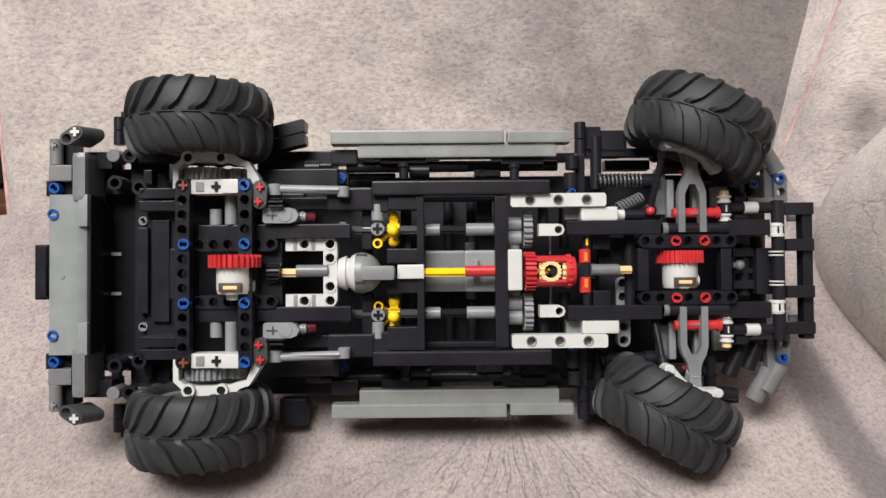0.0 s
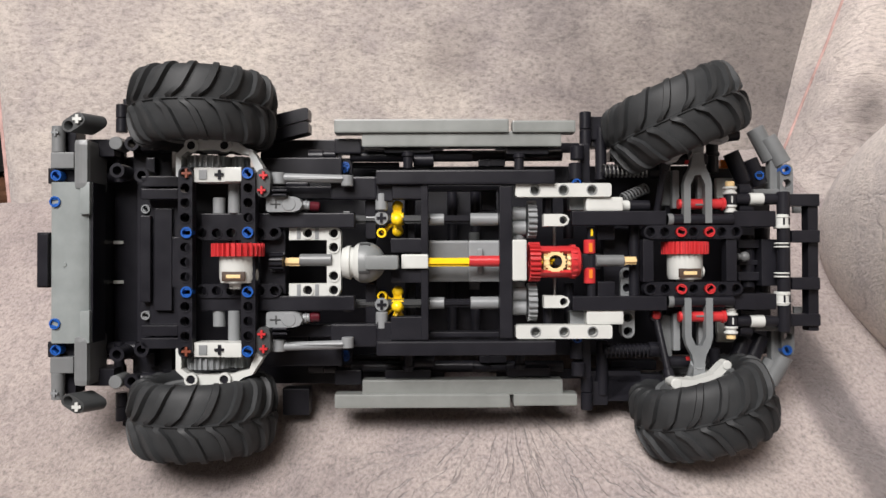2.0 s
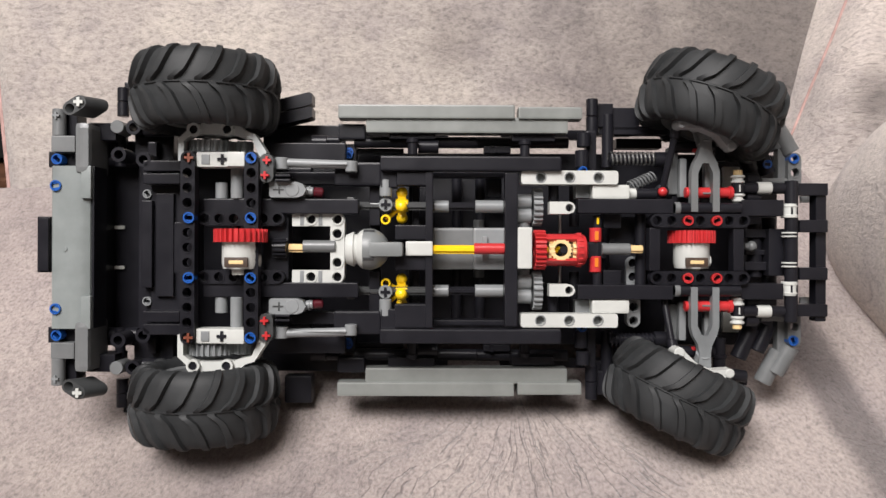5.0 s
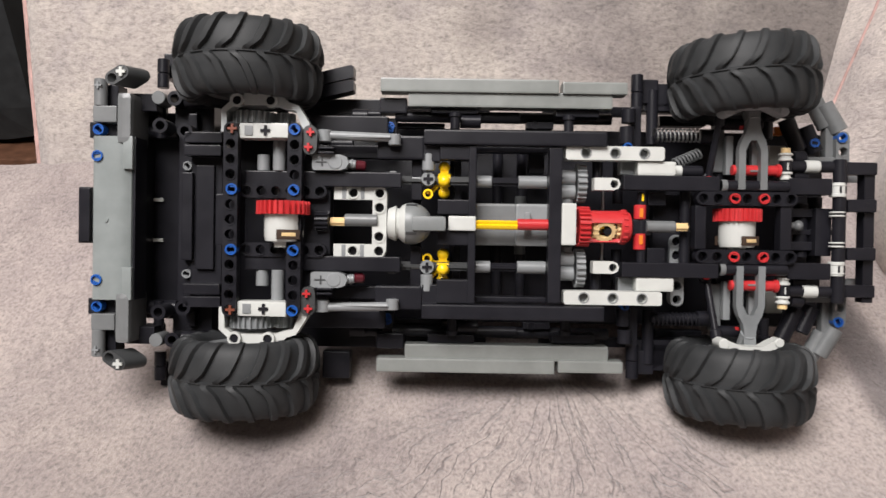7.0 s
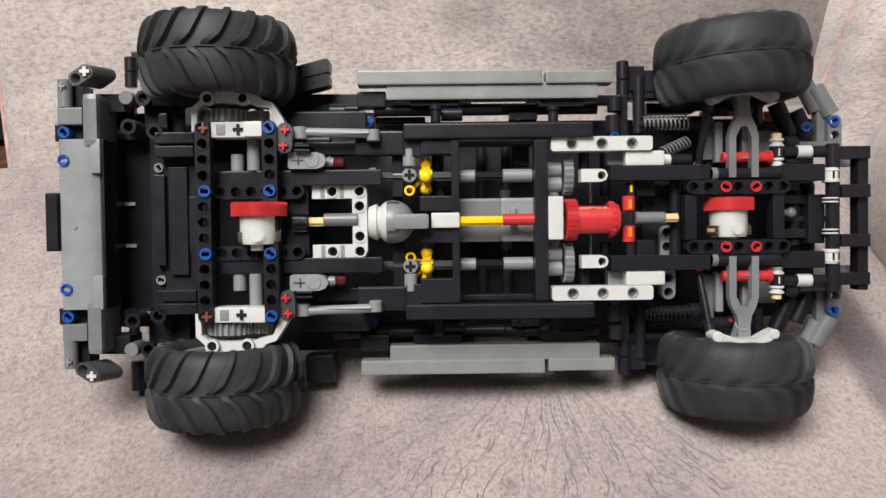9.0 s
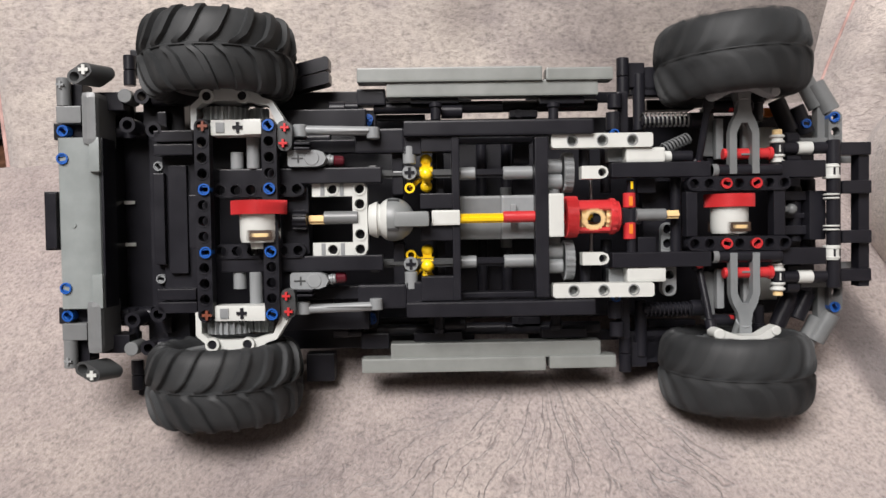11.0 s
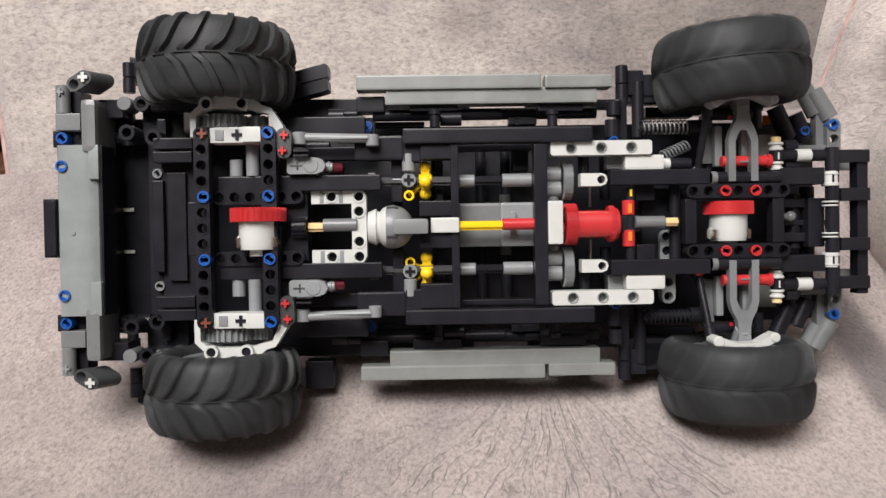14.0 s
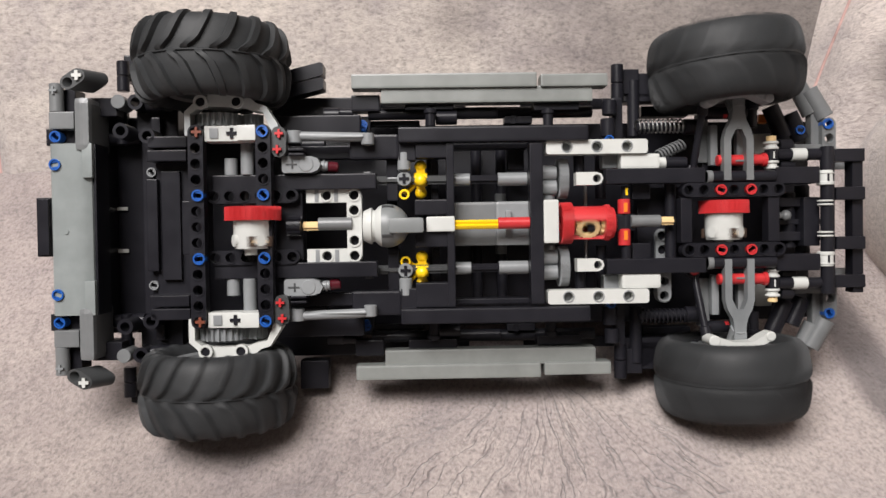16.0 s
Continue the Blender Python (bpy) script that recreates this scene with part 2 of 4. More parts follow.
# ---- sofa, in the car's frame ----
def sheet(bm, nu, nv, at, thick):
    """A padded surface: at(u, v) in metres, with its back pushed by thick."""
    top = [[bm.verts.new(at(i / nu, j / nv)) for j in range(nv + 1)] for i in range(nu + 1)]
    low = [[bm.verts.new(Vector(v.co) + Vector(thick)) for v in row] for row in top]
    for i in range(nu):
        for j in range(nv):
            bm.faces.new((top[i][j], top[i + 1][j], top[i + 1][j + 1], top[i][j + 1]))
            bm.faces.new((low[i][j], low[i][j + 1], low[i + 1][j + 1], low[i + 1][j]))
    for i in range(nu):
        bm.faces.new((top[i][0], low[i][0], low[i + 1][0], top[i + 1][0]))
        bm.faces.new((top[i][nv], top[i + 1][nv], low[i + 1][nv], low[i][nv]))
    for j in range(nv):
        bm.faces.new((top[0][j], top[0][j + 1], low[0][j + 1], low[0][j]))
        bm.faces.new((top[nu][j], low[nu][j], low[nu][j + 1], top[nu][j + 1]))
    bmesh.ops.recalc_face_normals(bm, faces=bm.faces)


def seat_z(x, y):
    return -0.129 + 0.5 * y + 0.87 * y * y


def seat_at(u, v):
    x = -0.66 + 1.20 * u
    y = -0.36 + (0.643 + 0.081 * (x - 0.03)) * v
    tuck = max(0.0, v - 0.96) / 0.04
    drop = -0.007 * tuck ** 2 if y > -0.26 else -1.6 * (y + 0.26) ** 2 * 6
    return (x, y, seat_z(x, max(y, -0.3)) + drop + 0.0035 * noise.noise((x * 9, y * 9, 0)) + 0.0009 * noise.noise((x * 60, y * 25, 3)))


def back_at(u, v):
    z = 0.0 + 0.62 * v
    left = -0.2465 - 0.1 * z
    x = left + (0.56 - left) * u
    edge = max(0.0, 1 - u / 0.03)
    return (x, 0.277 + 0.081 * (x - 0.03) + 0.02 * edge ** 2 + 0.003 * noise.noise((x * 8, z * 8, 4)) + 0.0007 * noise.noise((x * 45, z * 60, 9)), z)


def seam_at(z):
    """How far the piped seam lies from the corner's edge; it closes in towards the seat."""
    return max(0.003, 0.0055 + 0.055 * (z - 0.103))


def wing_at(u, v):
    """The padded corner beside the backrest; its edge leans as the crease does."""
    z = -0.03 + 0.60 * v
    d = 0.36 * u ** 1.5
    x = 0.424 + 0.283 * z + d
    roll = max(0.0, 1 - d / 0.03)
    seam = -0.004 * math.exp(-((d - seam_at(z)) / 0.003) ** 2)
    return (x, 0.252 - 0.10 * d + 0.064 * roll ** 2.0 - seam + 0.003 * noise.noise((x * 10, z * 14, 2)) + 0.0012 * noise.noise((x * 30, z * 90, 5)), z)


def arm_roll(bm):
    """The plump nose of the armrest, which runs towards the eye over the seat."""
    nv, nu = 28, 36
    rows = []
    for j in range(nv + 1):
        f = math.pi * (j / nv - 0.5)
        sy = math.copysign(abs(math.sin(f)) ** 0.5, f)
        cx, cz = math.cos(f) ** 0.5 if abs(f) < 1.57 else 0.0, math.sqrt(max(0.0, 1 - abs(math.sin(f))))
        row = []
        for i in range(nu):
            a = 2 * math.pi * i / nu
            c, d = math.cos(a), math.sin(a)
            x = 0.57 + 0.155 * cx * math.copysign(abs(c) ** 0.75, c)
            z = 0.024 + (0.128 if d > 0 else 0.17) * cz * d
            y = -0.04 + 0.285 * sy
            row.append(bm.verts.new((x + 0.002 * noise.noise((y * 20, z * 20, 1)), y, z + 0.003 * noise.noise((x * 12, y * 12, 6)))))
        rows.append(row)
    for a, b in zip(rows, rows[1:]):
        for i in range(nu):
            bm.faces.new((a[i], a[(i + 1) % nu], b[(i + 1) % nu], b[i]))
    bmesh.ops.remove_doubles(bm, verts=bm.verts, dist=0.0004)
    bmesh.ops.recalc_face_normals(bm, faces=bm.faces)


def piping_on(bm, at, us, r):
    """A cord laid along a surface, one tube."""
    rings = []
    for u, v in us:
        c = Vector(at(u, v)) + Vector((0, -r * 0.4, 0))
        rings.append([bm.verts.new(c + Vector((r * math.cos(k * math.pi / 4), r * math.sin(k * math.pi / 4), 0))) for k in range(8)])
    for a, b in zip(rings, rings[1:]):
        for k in range(8):
            bm.faces.new((a[k], a[(k + 1) % 8], b[(k + 1) % 8], b[k]))
    bm.faces.new(rings[0])
    bm.faces.new(rings[-1])
    bmesh.ops.recalc_face_normals(bm, faces=bm.faces)


def build_sofa():
    sofa = tagged(new("sofa"), "grey-beige crinkled faux suede sofa with faded pink piping", "sofa")
    sofa.matrix_world = LEAN
    bm = bmesh.new()
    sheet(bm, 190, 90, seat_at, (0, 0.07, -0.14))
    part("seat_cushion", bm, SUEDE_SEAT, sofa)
    bm = bmesh.new()
    sheet(bm, 120, 90, back_at, (0, 0.12, 0))
    back = part("backrest", bm, SUEDE_BACK, sofa)
    bm = bmesh.new()
    sheet(bm, 60, 80, wing_at, (0.02, 0.12, 0))
    wing = part("corner_cushion", bm, SUEDE_ARM, sofa)
    bm = bmesh.new()
    add_box(bm, -640, 700, -250, 330, -600, -235, 25, LEAN.inverted())
    part("base", bm, SUEDE_ARM, sofa)
    bm = bmesh.new()
    arm_roll(bm)
    part("armrest", bm, SUEDE_ARM, sofa)
    bm = bmesh.new()
    piping_on(bm, wing_at, [((seam_at(-0.03 + 0.6 * v) / 0.36) ** (1 / 1.5), v) for v in [0.2 + 0.75 * i / 40 for i in range(41)]], 0.0016)
    part("piping", bm, PIPING, wing, "worn pink piping cord")
    for u in (0.001, 0.007):
        bm = bmesh.new()
        piping_on(bm, back_at, [(u, 0.05 + 0.9 * i / 30) for i in range(31)], 0.0012)
        part("piping", bm, PIPING, back, "worn pink piping cord")


build_sofa()


def room_box(name, x0, x1, y0, y1, z0, z1, mat, kind="structure", label="", category="", bevel=0):
    bm = bmesh.new()
    add_box(bm, x0 * 1000, x1 * 1000, y0 * 1000, y1 * 1000, z0 * 1000, z1 * 1000, bevel)
    return tagged(new(name, mesh_of(name, bm, mat)), label, category, kind=kind)


WALL = plastic("wall_paint", (0.42, 0.40, 0.37), 0.8)
FLOOR = plastic("dark_wood_floor", (0.10, 0.045, 0.025), 0.45, 0.4)
CEIL = plastic("ceiling_paint", (0.75, 0.74, 0.72), 0.85, 0.04)
room_box("floor", -2.2, 2.4, -2.6, 1.9, -0.66, -0.6, FLOOR)
room_box("wall_north", -2.2, 2.4, 1.9, 2.0, -0.6, 2.1, WALL)
room_box("wall_south", -2.2, 2.4, -2.7, -2.6, -0.6, 2.1, WALL)
room_box("wall_west", -2.3, -2.2, -2.6, 1.9, -0.6, 2.1, WALL)
room_box("wall_east", 2.4, 2.5, -2.6, 1.9, -0.6, 2.1, WALL)
room_box("ceiling", -2.2, 2.4, -2.6, 1.9, 2.1, 2.2, CEIL)
room_box("wooden_crate", -1.0, -0.42, 0.62, 0.95, -0.6, -0.25, FLOOR, "", "dark brown wooden crate standing behind the sofa", "crate", 8)
room_box("dark_bag", -1.05, -0.47, 0.66, 0.9, -0.25, 0.05, RUBBER, "", "dark grey cloth bag standing on a wooden crate", "bag", 60)


# ---- the car ----
car = tagged(new("toy_car"), "black and grey plastic construction-kit off-road car lying with its underside out", "toy car")
car.matrix_world = LEAN
R_TYRE, W_TYRE = 40.8, 43.0


def tyre_mesh():
    """A balloon tyre about z, one skin: 18 bent lugs a side rise from the carcass; its columns run along the lugs."""
    # across one half: z, radius, lug height, turn of the lug in degrees
    half = [(0.3, 38.9, 0, 0.3), (0.9, 38.0, 2.3, 0.9), (3.5, 37.95, 2.7, 4.6), (5.6, 37.9, 2.7, 7.8), (6.6, 37.8, 2.7, 8.8), (10, 37.4, 2.7, 11.2), (14, 36.7, 2.7, 13.8), (17, 35.7, 2.6, 15.6), (19.3, 34.3, 2.2, 17), (20.8, 32.4, 1.4, 18), (21.4, 30, 0.7, 18.8), (21.1, 27.5, 0, 19), (19, 24, 0, 19), (15, 22, 0, 19)]
    rows = [(-z, r, h, a, -1) for z, r, h, a in reversed(half)] + [(0, 38.9, 0, 0, 1)] + [(z, r, h, a, 1) for z, r, h, a in half]
    steps = (-3.4, -2.5, 0, 2.5, 3.4, 5, 6.6, 7.5, 10, 12.5, 13.4, 15)
    bm = bmesh.new()
    cols = []
    for k in range(18):
        for st in steps:
            col = []
            for i, (z, r, h, a, side) in enumerate(rows):
                near = abs(st) if side > 0 else abs(st - 10)
                lift = h if near < 3 else 0
                p, q = rows[max(0, i - 1)], rows[min(len(rows) - 1, i + 1)]
                n = Vector((q[0] - p[0], -(q[1] - p[1]))).normalized()  # (along r, along z)
                rr, zz = r + n.x * lift, z + n.y * lift
                ang = radians(20 * k + st + a)
                col.append(bm.verts.new((rr * math.cos(ang) / 1000, rr * math.sin(ang) / 1000, 0.93 * zz / 1000)))
            cols.append(col)
    for a, b in zip(cols, cols[1:] + cols[:1]):
        for j in range(len(rows) - 1):
            bm.faces.new((a[j], b[j], b[j + 1], a[j + 1]))
    bmesh.ops.recalc_face_normals(bm, faces=bm.faces)
    return mesh_of("tyre", bm, RUBBER, True, 38)


def rim_mesh():
    bm = bmesh.new()
    prof = [(4, -6), (18, -6), (20, -15), (22.5, -16), (23, 0), (22.5, 16), (20, 15), (18, 2), (4, 2)]
    n = 40
    rings = [[bm.verts.new((r * math.cos(2 * math.pi * i / n) / 1000, r * math.sin(2 * math.pi * i / n) / 1000, z / 1000)) for r, z in prof] for i in range(n)]
    for i in range(n):
        a, b = rings[i], rings[(i + 1) % n]
        for j in range(len(prof) - 1):
            bm.faces.new((a[j], b[j], b[j + 1], a[j + 1]))
    bmesh.ops.recalc_face_normals(bm, faces=bm.faces)
    return mesh_of("rim", bm, DARK, True)


TYRE, RIM = tyre_mesh(), rim_mesh()
wheels = {}


def build_wheel(key, x, y, z, flip):
    w = new("wheel")
    w.parent = car
    t = shared("tyre", TYRE, w, Matrix())
    tagged(t, "black rubber tyre with chevron tread")
    r = shared("rim", RIM, w, Matrix())
    wheels[key] = (w, (x, y, z), flip)


REAR, FRONT = (4.3, 17), (279.5, 26)
KING = {1: 62, -1: 60}
build_wheel("rear_top", REAR[0], REAR[1], 84.5, 1)
build_wheel("rear_low", REAR[0], REAR[1], -84, -1)
build_wheel("front_top", FRONT[0], FRONT[1], 82.5, 1)
build_wheel("front_low", FRONT[0], FRONT[1], -84.5, -1)


# ---- part makers; the car is alike on both sides of z = 0 ----
RUST = plastic("reddish_brown_plastic", (0.16, 0.045, 0.025), 0.32)


def sides(mirror):
    return (1, -1) if mirror else (1,)


def bar(name, x0, x1, z0, z1, y0, y1, mat, mirror=False, bevel=0.6, label=""):
    for s in sides(mirror):
        bm = bmesh.new()
        add_box(bm, x0, x1, y0, y1, min(s * z0, s * z1), max(s * z0, s * z1), bevel)
        part(name, bm, mat, car, label, smooth=False)


def rod(name, a, b, r, mat, mirror=False, cross=False, label=""):
    for s in sides(mirror):
        p, q = (a[0], a[1], s * a[2]), (b[0], b[1], s * b[2])
        bm = bmesh.new()
        if cross:
            h = (Vector(q) - Vector(p)).length
            add_prism(bm, cross_loop(r, r * 0.75), [], h, frame_on(p, q) @ Matrix.Translation((0, 0, -h / 2000)))
        else:
            add_cyl(bm, p, q, r, bevel=0.3)
        part(name, bm, mat, car, label)


def ball(name, x, y, z, r, mat, mirror=False):
    for s in sides(mirror):
        bm = bmesh.new()
        bmesh.ops.create_uvsphere(bm, u_segments=16, v_segments=10, radius=r / 1000, matrix=mm(x, y, s * z))
        add_cyl(bm, (x - r - 1, y, s * z), (x, y, s * z), r * 0.6)
        part(name, bm, mat, car)


def ring(name, x, y, z, r, mat, mirror=False):
    """A short tube that points at the eye."""
    for s in sides(mirror):
        bm = bmesh.new()
        add_prism(bm, circle(r, 20), [circle(r * 0.6, 20)], 14, mm(x, y + 14, s * z) @ TO_EYE)
        part(name, bm, mat, car)


def liftarm(name, x, y, z, count, along, mat, mirror=False, holes=None, label=""):
    """A rounded beam with round holes that face the eye; the first hole at (x, z), the rest in +x or -z."""
    for s in sides(mirror):
        m = mm(x, y + 7.8, s * z) @ TO_EYE
        if along == "z":
            m = m @ pose(0, 0, 0, 0, 0, -90 * s)
        n = 8 * (count - 1)
        which = holes if holes is not None else range(count)
        bm = bmesh.new()
        add_prism(bm, slot_loop(n, 7.6), [circle(2.5, 16, 8 * i) for i in which], 7.0, m)
        # raised collars round the holes
        for i in which:
            add_prism(bm, circle(3.3, 16, 8 * i), [circle(2.7, 16, 8 * i)], 0.4, m @ pose(0, 0, 0.007))
        part(name, bm, mat, car, label)


def pin(name, x, y, z, r, mat, mirror=False, cross=False):
    """The end of a pin or cross axle, with its slot, that faces the eye."""
    for s in sides(mirror):
        m = mm(x, y, s * z) @ TO_EYE
        bm = bmesh.new()
        if cross:
            add_prism(bm, cross_loop(r * 0.82, r * 0.45), [], 6, m @ pose(0, 0, -0.0058))
        else:
            add_prism(bm, circle(r, 20), [circle(r * 0.74, 20)], 6, m @ pose(0, 0, -0.006))
            tilt = (37 * x + 11 * z * s) % 180
            half = [(r * 0.68 * math.cos(a), r * 0.68 * math.sin(a)) for a in [radians(33 + 114 * i / 10) for i in range(11)]]
            for k in (0, 180):
                add_prism(bm, half, [], 5, m @ pose(0, 0, -0.0056, 0, 0, tilt + k))
        part(name, bm, mat, car)


def bumper_panel(name, x0, x1, z0, z1, y):
    """The bumper's curved face: a swept profile with a lip and a dimple."""
    bm = bmesh.new()
    prof = [(x0, y + 16), (x0, y + 1.2), (x0 + 1, y), (x0 + 12, y - 0.4), (x0 + 16, y + 0.2), (x0 + 18.5, y + 1.2), (x1 - 1, y + 2.5), (x1, y + 5), (x1, y + 16)]
    add_prism(bm, prof, [], z1 - z0, mm(0, 0, z0))
    bumper = part(name, bm, BUMPER, car, "smooth grey bumper panel")
    for s in (1, -1):
        bm = bmesh.new()
        add_box(bm, x0 + 17, x1 + 0.8, y - 1, y + 12, s * 36 - 9, s * 36 + 9, 0.6)
        part("corner", bm, BUMPER, bumper)
    bm = bmesh.new()
    add_cyl(bm, (x0 + 8, y - 0.8, -1), (x0 + 8, y + 2, -1), 1.3)
    part("stud", bm, BUMPER, bumper)
    bm = bmesh.new()
    add_box(bm, x1 + 0.2, x1 + 1.4, y + 2, y + 18, z0, z1, 0.3)
    part("lip", bm, BLACK, bumper)


BUMPER = plastic("bumper_grey_plastic", (0.205, 0.225, 0.222), 0.3)


def portal_hub():
    """White hub carriers of the rear axle with their reduction gears."""
    for s in (1, -1):
        bm = bmesh.new()
        outer = [(-7.5, 47), (-7.5, 59), (-2, 64), (0, 66.5), (5, 66.5), (6, 69), (19, 69), (20, 66.5), (25, 66.5), (29, 63), (34, 61.5), (40, 52), (40, 46), (36, 46), (36, 50), (32.5, 58.5), (26, 60), (22, 61.5), (0, 61.5), (-4.5, 58), (-4.5, 47)]
        add_prism(bm, [(x, s * z) for x, z in outer][:: s], [], 9, mm(0, 14, 0) @ TO_EYE)
        add_prism(bm, circle(3.6, 18, 1.5, s * 63.5), [circle(2.4, 18, 1.5, s * 63.5)], 3, mm(0, 5.2, 0) @ TO_EYE)
        add_prism(bm, circle(3.6, 18, 19.5, s * 63.5), [circle(2.4, 18, 19.5, s * 63.5)], 3, mm(0, 5.2, 0) @ TO_EYE)
        add_cyl(bm, (10, 17, s * 62), (10, 17, s * 77), 8.5, bevel=0.4)
        hub = part("hub_carrier", bm, WHITE if s < 0 else HUB, car, "white plastic wheel hub carrier" if s < 0 else "light grey plastic wheel hub carrier")
        for x in (1.5, 19.5):
            bm = bmesh.new()
            add_cyl(bm, (x, 3.4, s * 63.5), (x, 8, s * 63.5), 2.38)
            part("pin_hole", bm, BLACK, hub)
        bm = bmesh.new()
        add_box(bm, 3, 29, 3, 14, s * 47.5 - 4, s * 47.5 + 4, 0.7)
        part("block", bm, WHITE, hub)
        bm = bmesh.new()
        add_box(bm, 20, 29.5, 0.5, 8, s * 47.5 - 3.9, s * 47.5 + 3.9, 0.9)
        part("sleeve", bm, WHITE, hub)
        for k, h in ((8, 6), (17, 5)):
            bm = bmesh.new()
            if k == 8:
                add_box(bm, k - 2.2, k + 2.2, 2.4, 5, s * 47.5 - 2.6, s * 47.5 + 2.6, 0.2)
            else:
                add_prism(bm, cross_loop(2.7, 1.6), [], 1, mm(k, 3.2, s * 47.5) @ TO_EYE)
            part("slot", bm, GREY if k == 8 else BLACK, hub)
        for x, r, teeth in ((6, 12.4, 24), (23.5, 5.2, 8)):
            g = new("gear", gear_mesh(teeth, r, 6.5, GREY))
            g.parent = car
            gears.append((g, (x + 1.5, 17, s * 55.5), "z", -1 if teeth == 24 else 3))


HUB = plastic("hub_grey_plastic", (0.42, 0.44, 0.44), 0.33)
gears, spinners = [], []
GEARS = {}


def gear_mesh(teeth, r, w, mat):
    """A spur gear about local z, with its rim raised over the web."""
    key = (teeth, r, w, mat.name)
    if key not in GEARS:
        bm = bmesh.new()
        add_prism(bm, gear_loop(teeth, r - max(1.6, r * 0.14), r), [circle(r * 0.62, 24)] if r > 6 else [], w, pose(0, 0, -w / 2000))
        if r > 6:
            add_prism(bm, circle(r * 0.64, 24), [circle(2.4, 12)], w * 0.5, pose(0, 0, -w / 4000))
        GEARS[key] = mesh_of("gear", bm, mat, True)
    return GEARS[key]


def bracket_u():
    """The white U of two beams and a crosspiece before the ball joint."""
    bm = bmesh.new()
    r = 3.9
    outer = [(52, 12.2), (52, 19.8), (77, 19.8), (80, 18.5), (81, 16), (81, -16), (80, -18.5), (77, -19.8), (52, -19.8), (52, -12.2), (73.2, -12.2), (73.2, 12.2)]
    holes = [circle(2.5, 16, 62.5, 16), circle(2.5, 16, 62.5, -16)] + [circle(2.5, 16, 77, z) for z in (16, 8, -8, -16)]
    add_prism(bm, outer, holes, 7, mm(0, 23, 0) @ TO_EYE)
    ob = part("u_beam", bm, WHITE, car, "white U-shaped beam with round holes")
    for x, z in ((62.5, 16), (62.5, -16), (77, 16), (77, 8), (77, -8), (77, -16)):
        bm = bmesh.new()
        add_prism(bm, circle(3.5, 18), [circle(2.7, 18)], 0.6, mm(x, 16, z) @ TO_EYE)
        add_prism(bm, circle(2.6, 14), [], 0.4, mm(x, 22.5, z) @ TO_EYE)
        part("hole_collar", bm, WHITE, ob)
        bm = bmesh.new()
        add_cyl(bm, (x, 20.5, z), (x, 23.4, z), 2.48)
        part("pin", bm, BLACK, ob)
    for z in (16, -16):
        bm = bmesh.new()
        add_box(bm, 56.4, 58.6, 15.7, 16.4, z - 3.4, z + 3.4, 0.2)
        add_box(bm, 66.6, 68.8, 15.7, 16.4, z - 3.4, z + 3.4, 0.2)
        part("groove", bm, GREY, ob)


def universal_joint():
    """The grey ball joint in its white cup, which holds still round the drive shaft."""
    bm = bmesh.new()
    prof = [(-10, 4), (-9.6, 8), (-6.5, 9.4), (-5.2, 9.7), (-4.7, 8.5), (-3.6, 8.2), (-2, 10), (0.2, 11.2)]
    turned(bm, prof)
    base = part("ball_joint", bm, WHITE, car, "white ball joint cup")
    bm = bmesh.new()
    prof = [(0.1, 11.2)] + [(3 + 11.5 * math.cos(a), 11.5 * math.sin(a)) for a in [radians(100 - 7 * i) for i in range(12)]] + [(13.5, 3.0)]
    turned(bm, prof)
    dome = part("yoke", bm, JOINT, base, "mid-grey domed yoke")
    bm = bmesh.new()
    add_box(bm, 4, 22.2, -12.2, 2, -4, 4, 1.8)
    part("arm", bm, JOINT, dome)
    for k in range(4):
        bm = bmesh.new()
        add_box(bm, 0.5, 6.5, -0.9, 0.9, 10.6, 11.7, 0.3, pose(0, 0, 0, 90 * k + 28))
        part("slot", bm, SLATE, base)
    spinners.append((base, (91.5, 18, -0.5), "x", 0.0))


def turned(bm, prof, n=28):
    """A profile (x, r) in mm turned about x."""
    rows = [[bm.verts.new((x / 1000, r * math.cos(2 * math.pi * i / n) / 1000, r * math.sin(2 * math.pi * i / n) / 1000)) for x, r in prof] for i in range(n)]
    for i in range(n):
        a, b = rows[i], rows[(i + 1) % n]
        for j in range(len(prof) - 1):
            bm.faces.new((a[j], b[j], b[j + 1], a[j + 1]))
    bm.faces.new([row[-1] for row in rows])
    bm.faces.new([row[0] for row in rows])
    bmesh.ops.recalc_face_normals(bm, faces=bm.faces)


def shaft(x0, x1, y, z):
    bm = bmesh.new()
    h = x1 - x0
    add_prism(bm, cross_loop(2.4, 1.8), [], h, pose(-h / 2000, 0, 0, 0, 90, 0))
    ob = part("axle", bm, YELLOW, car, "yellow cross axle")
    spinners.append((ob, ((x0 + x1) / 2, y, z), "x", 1.0))


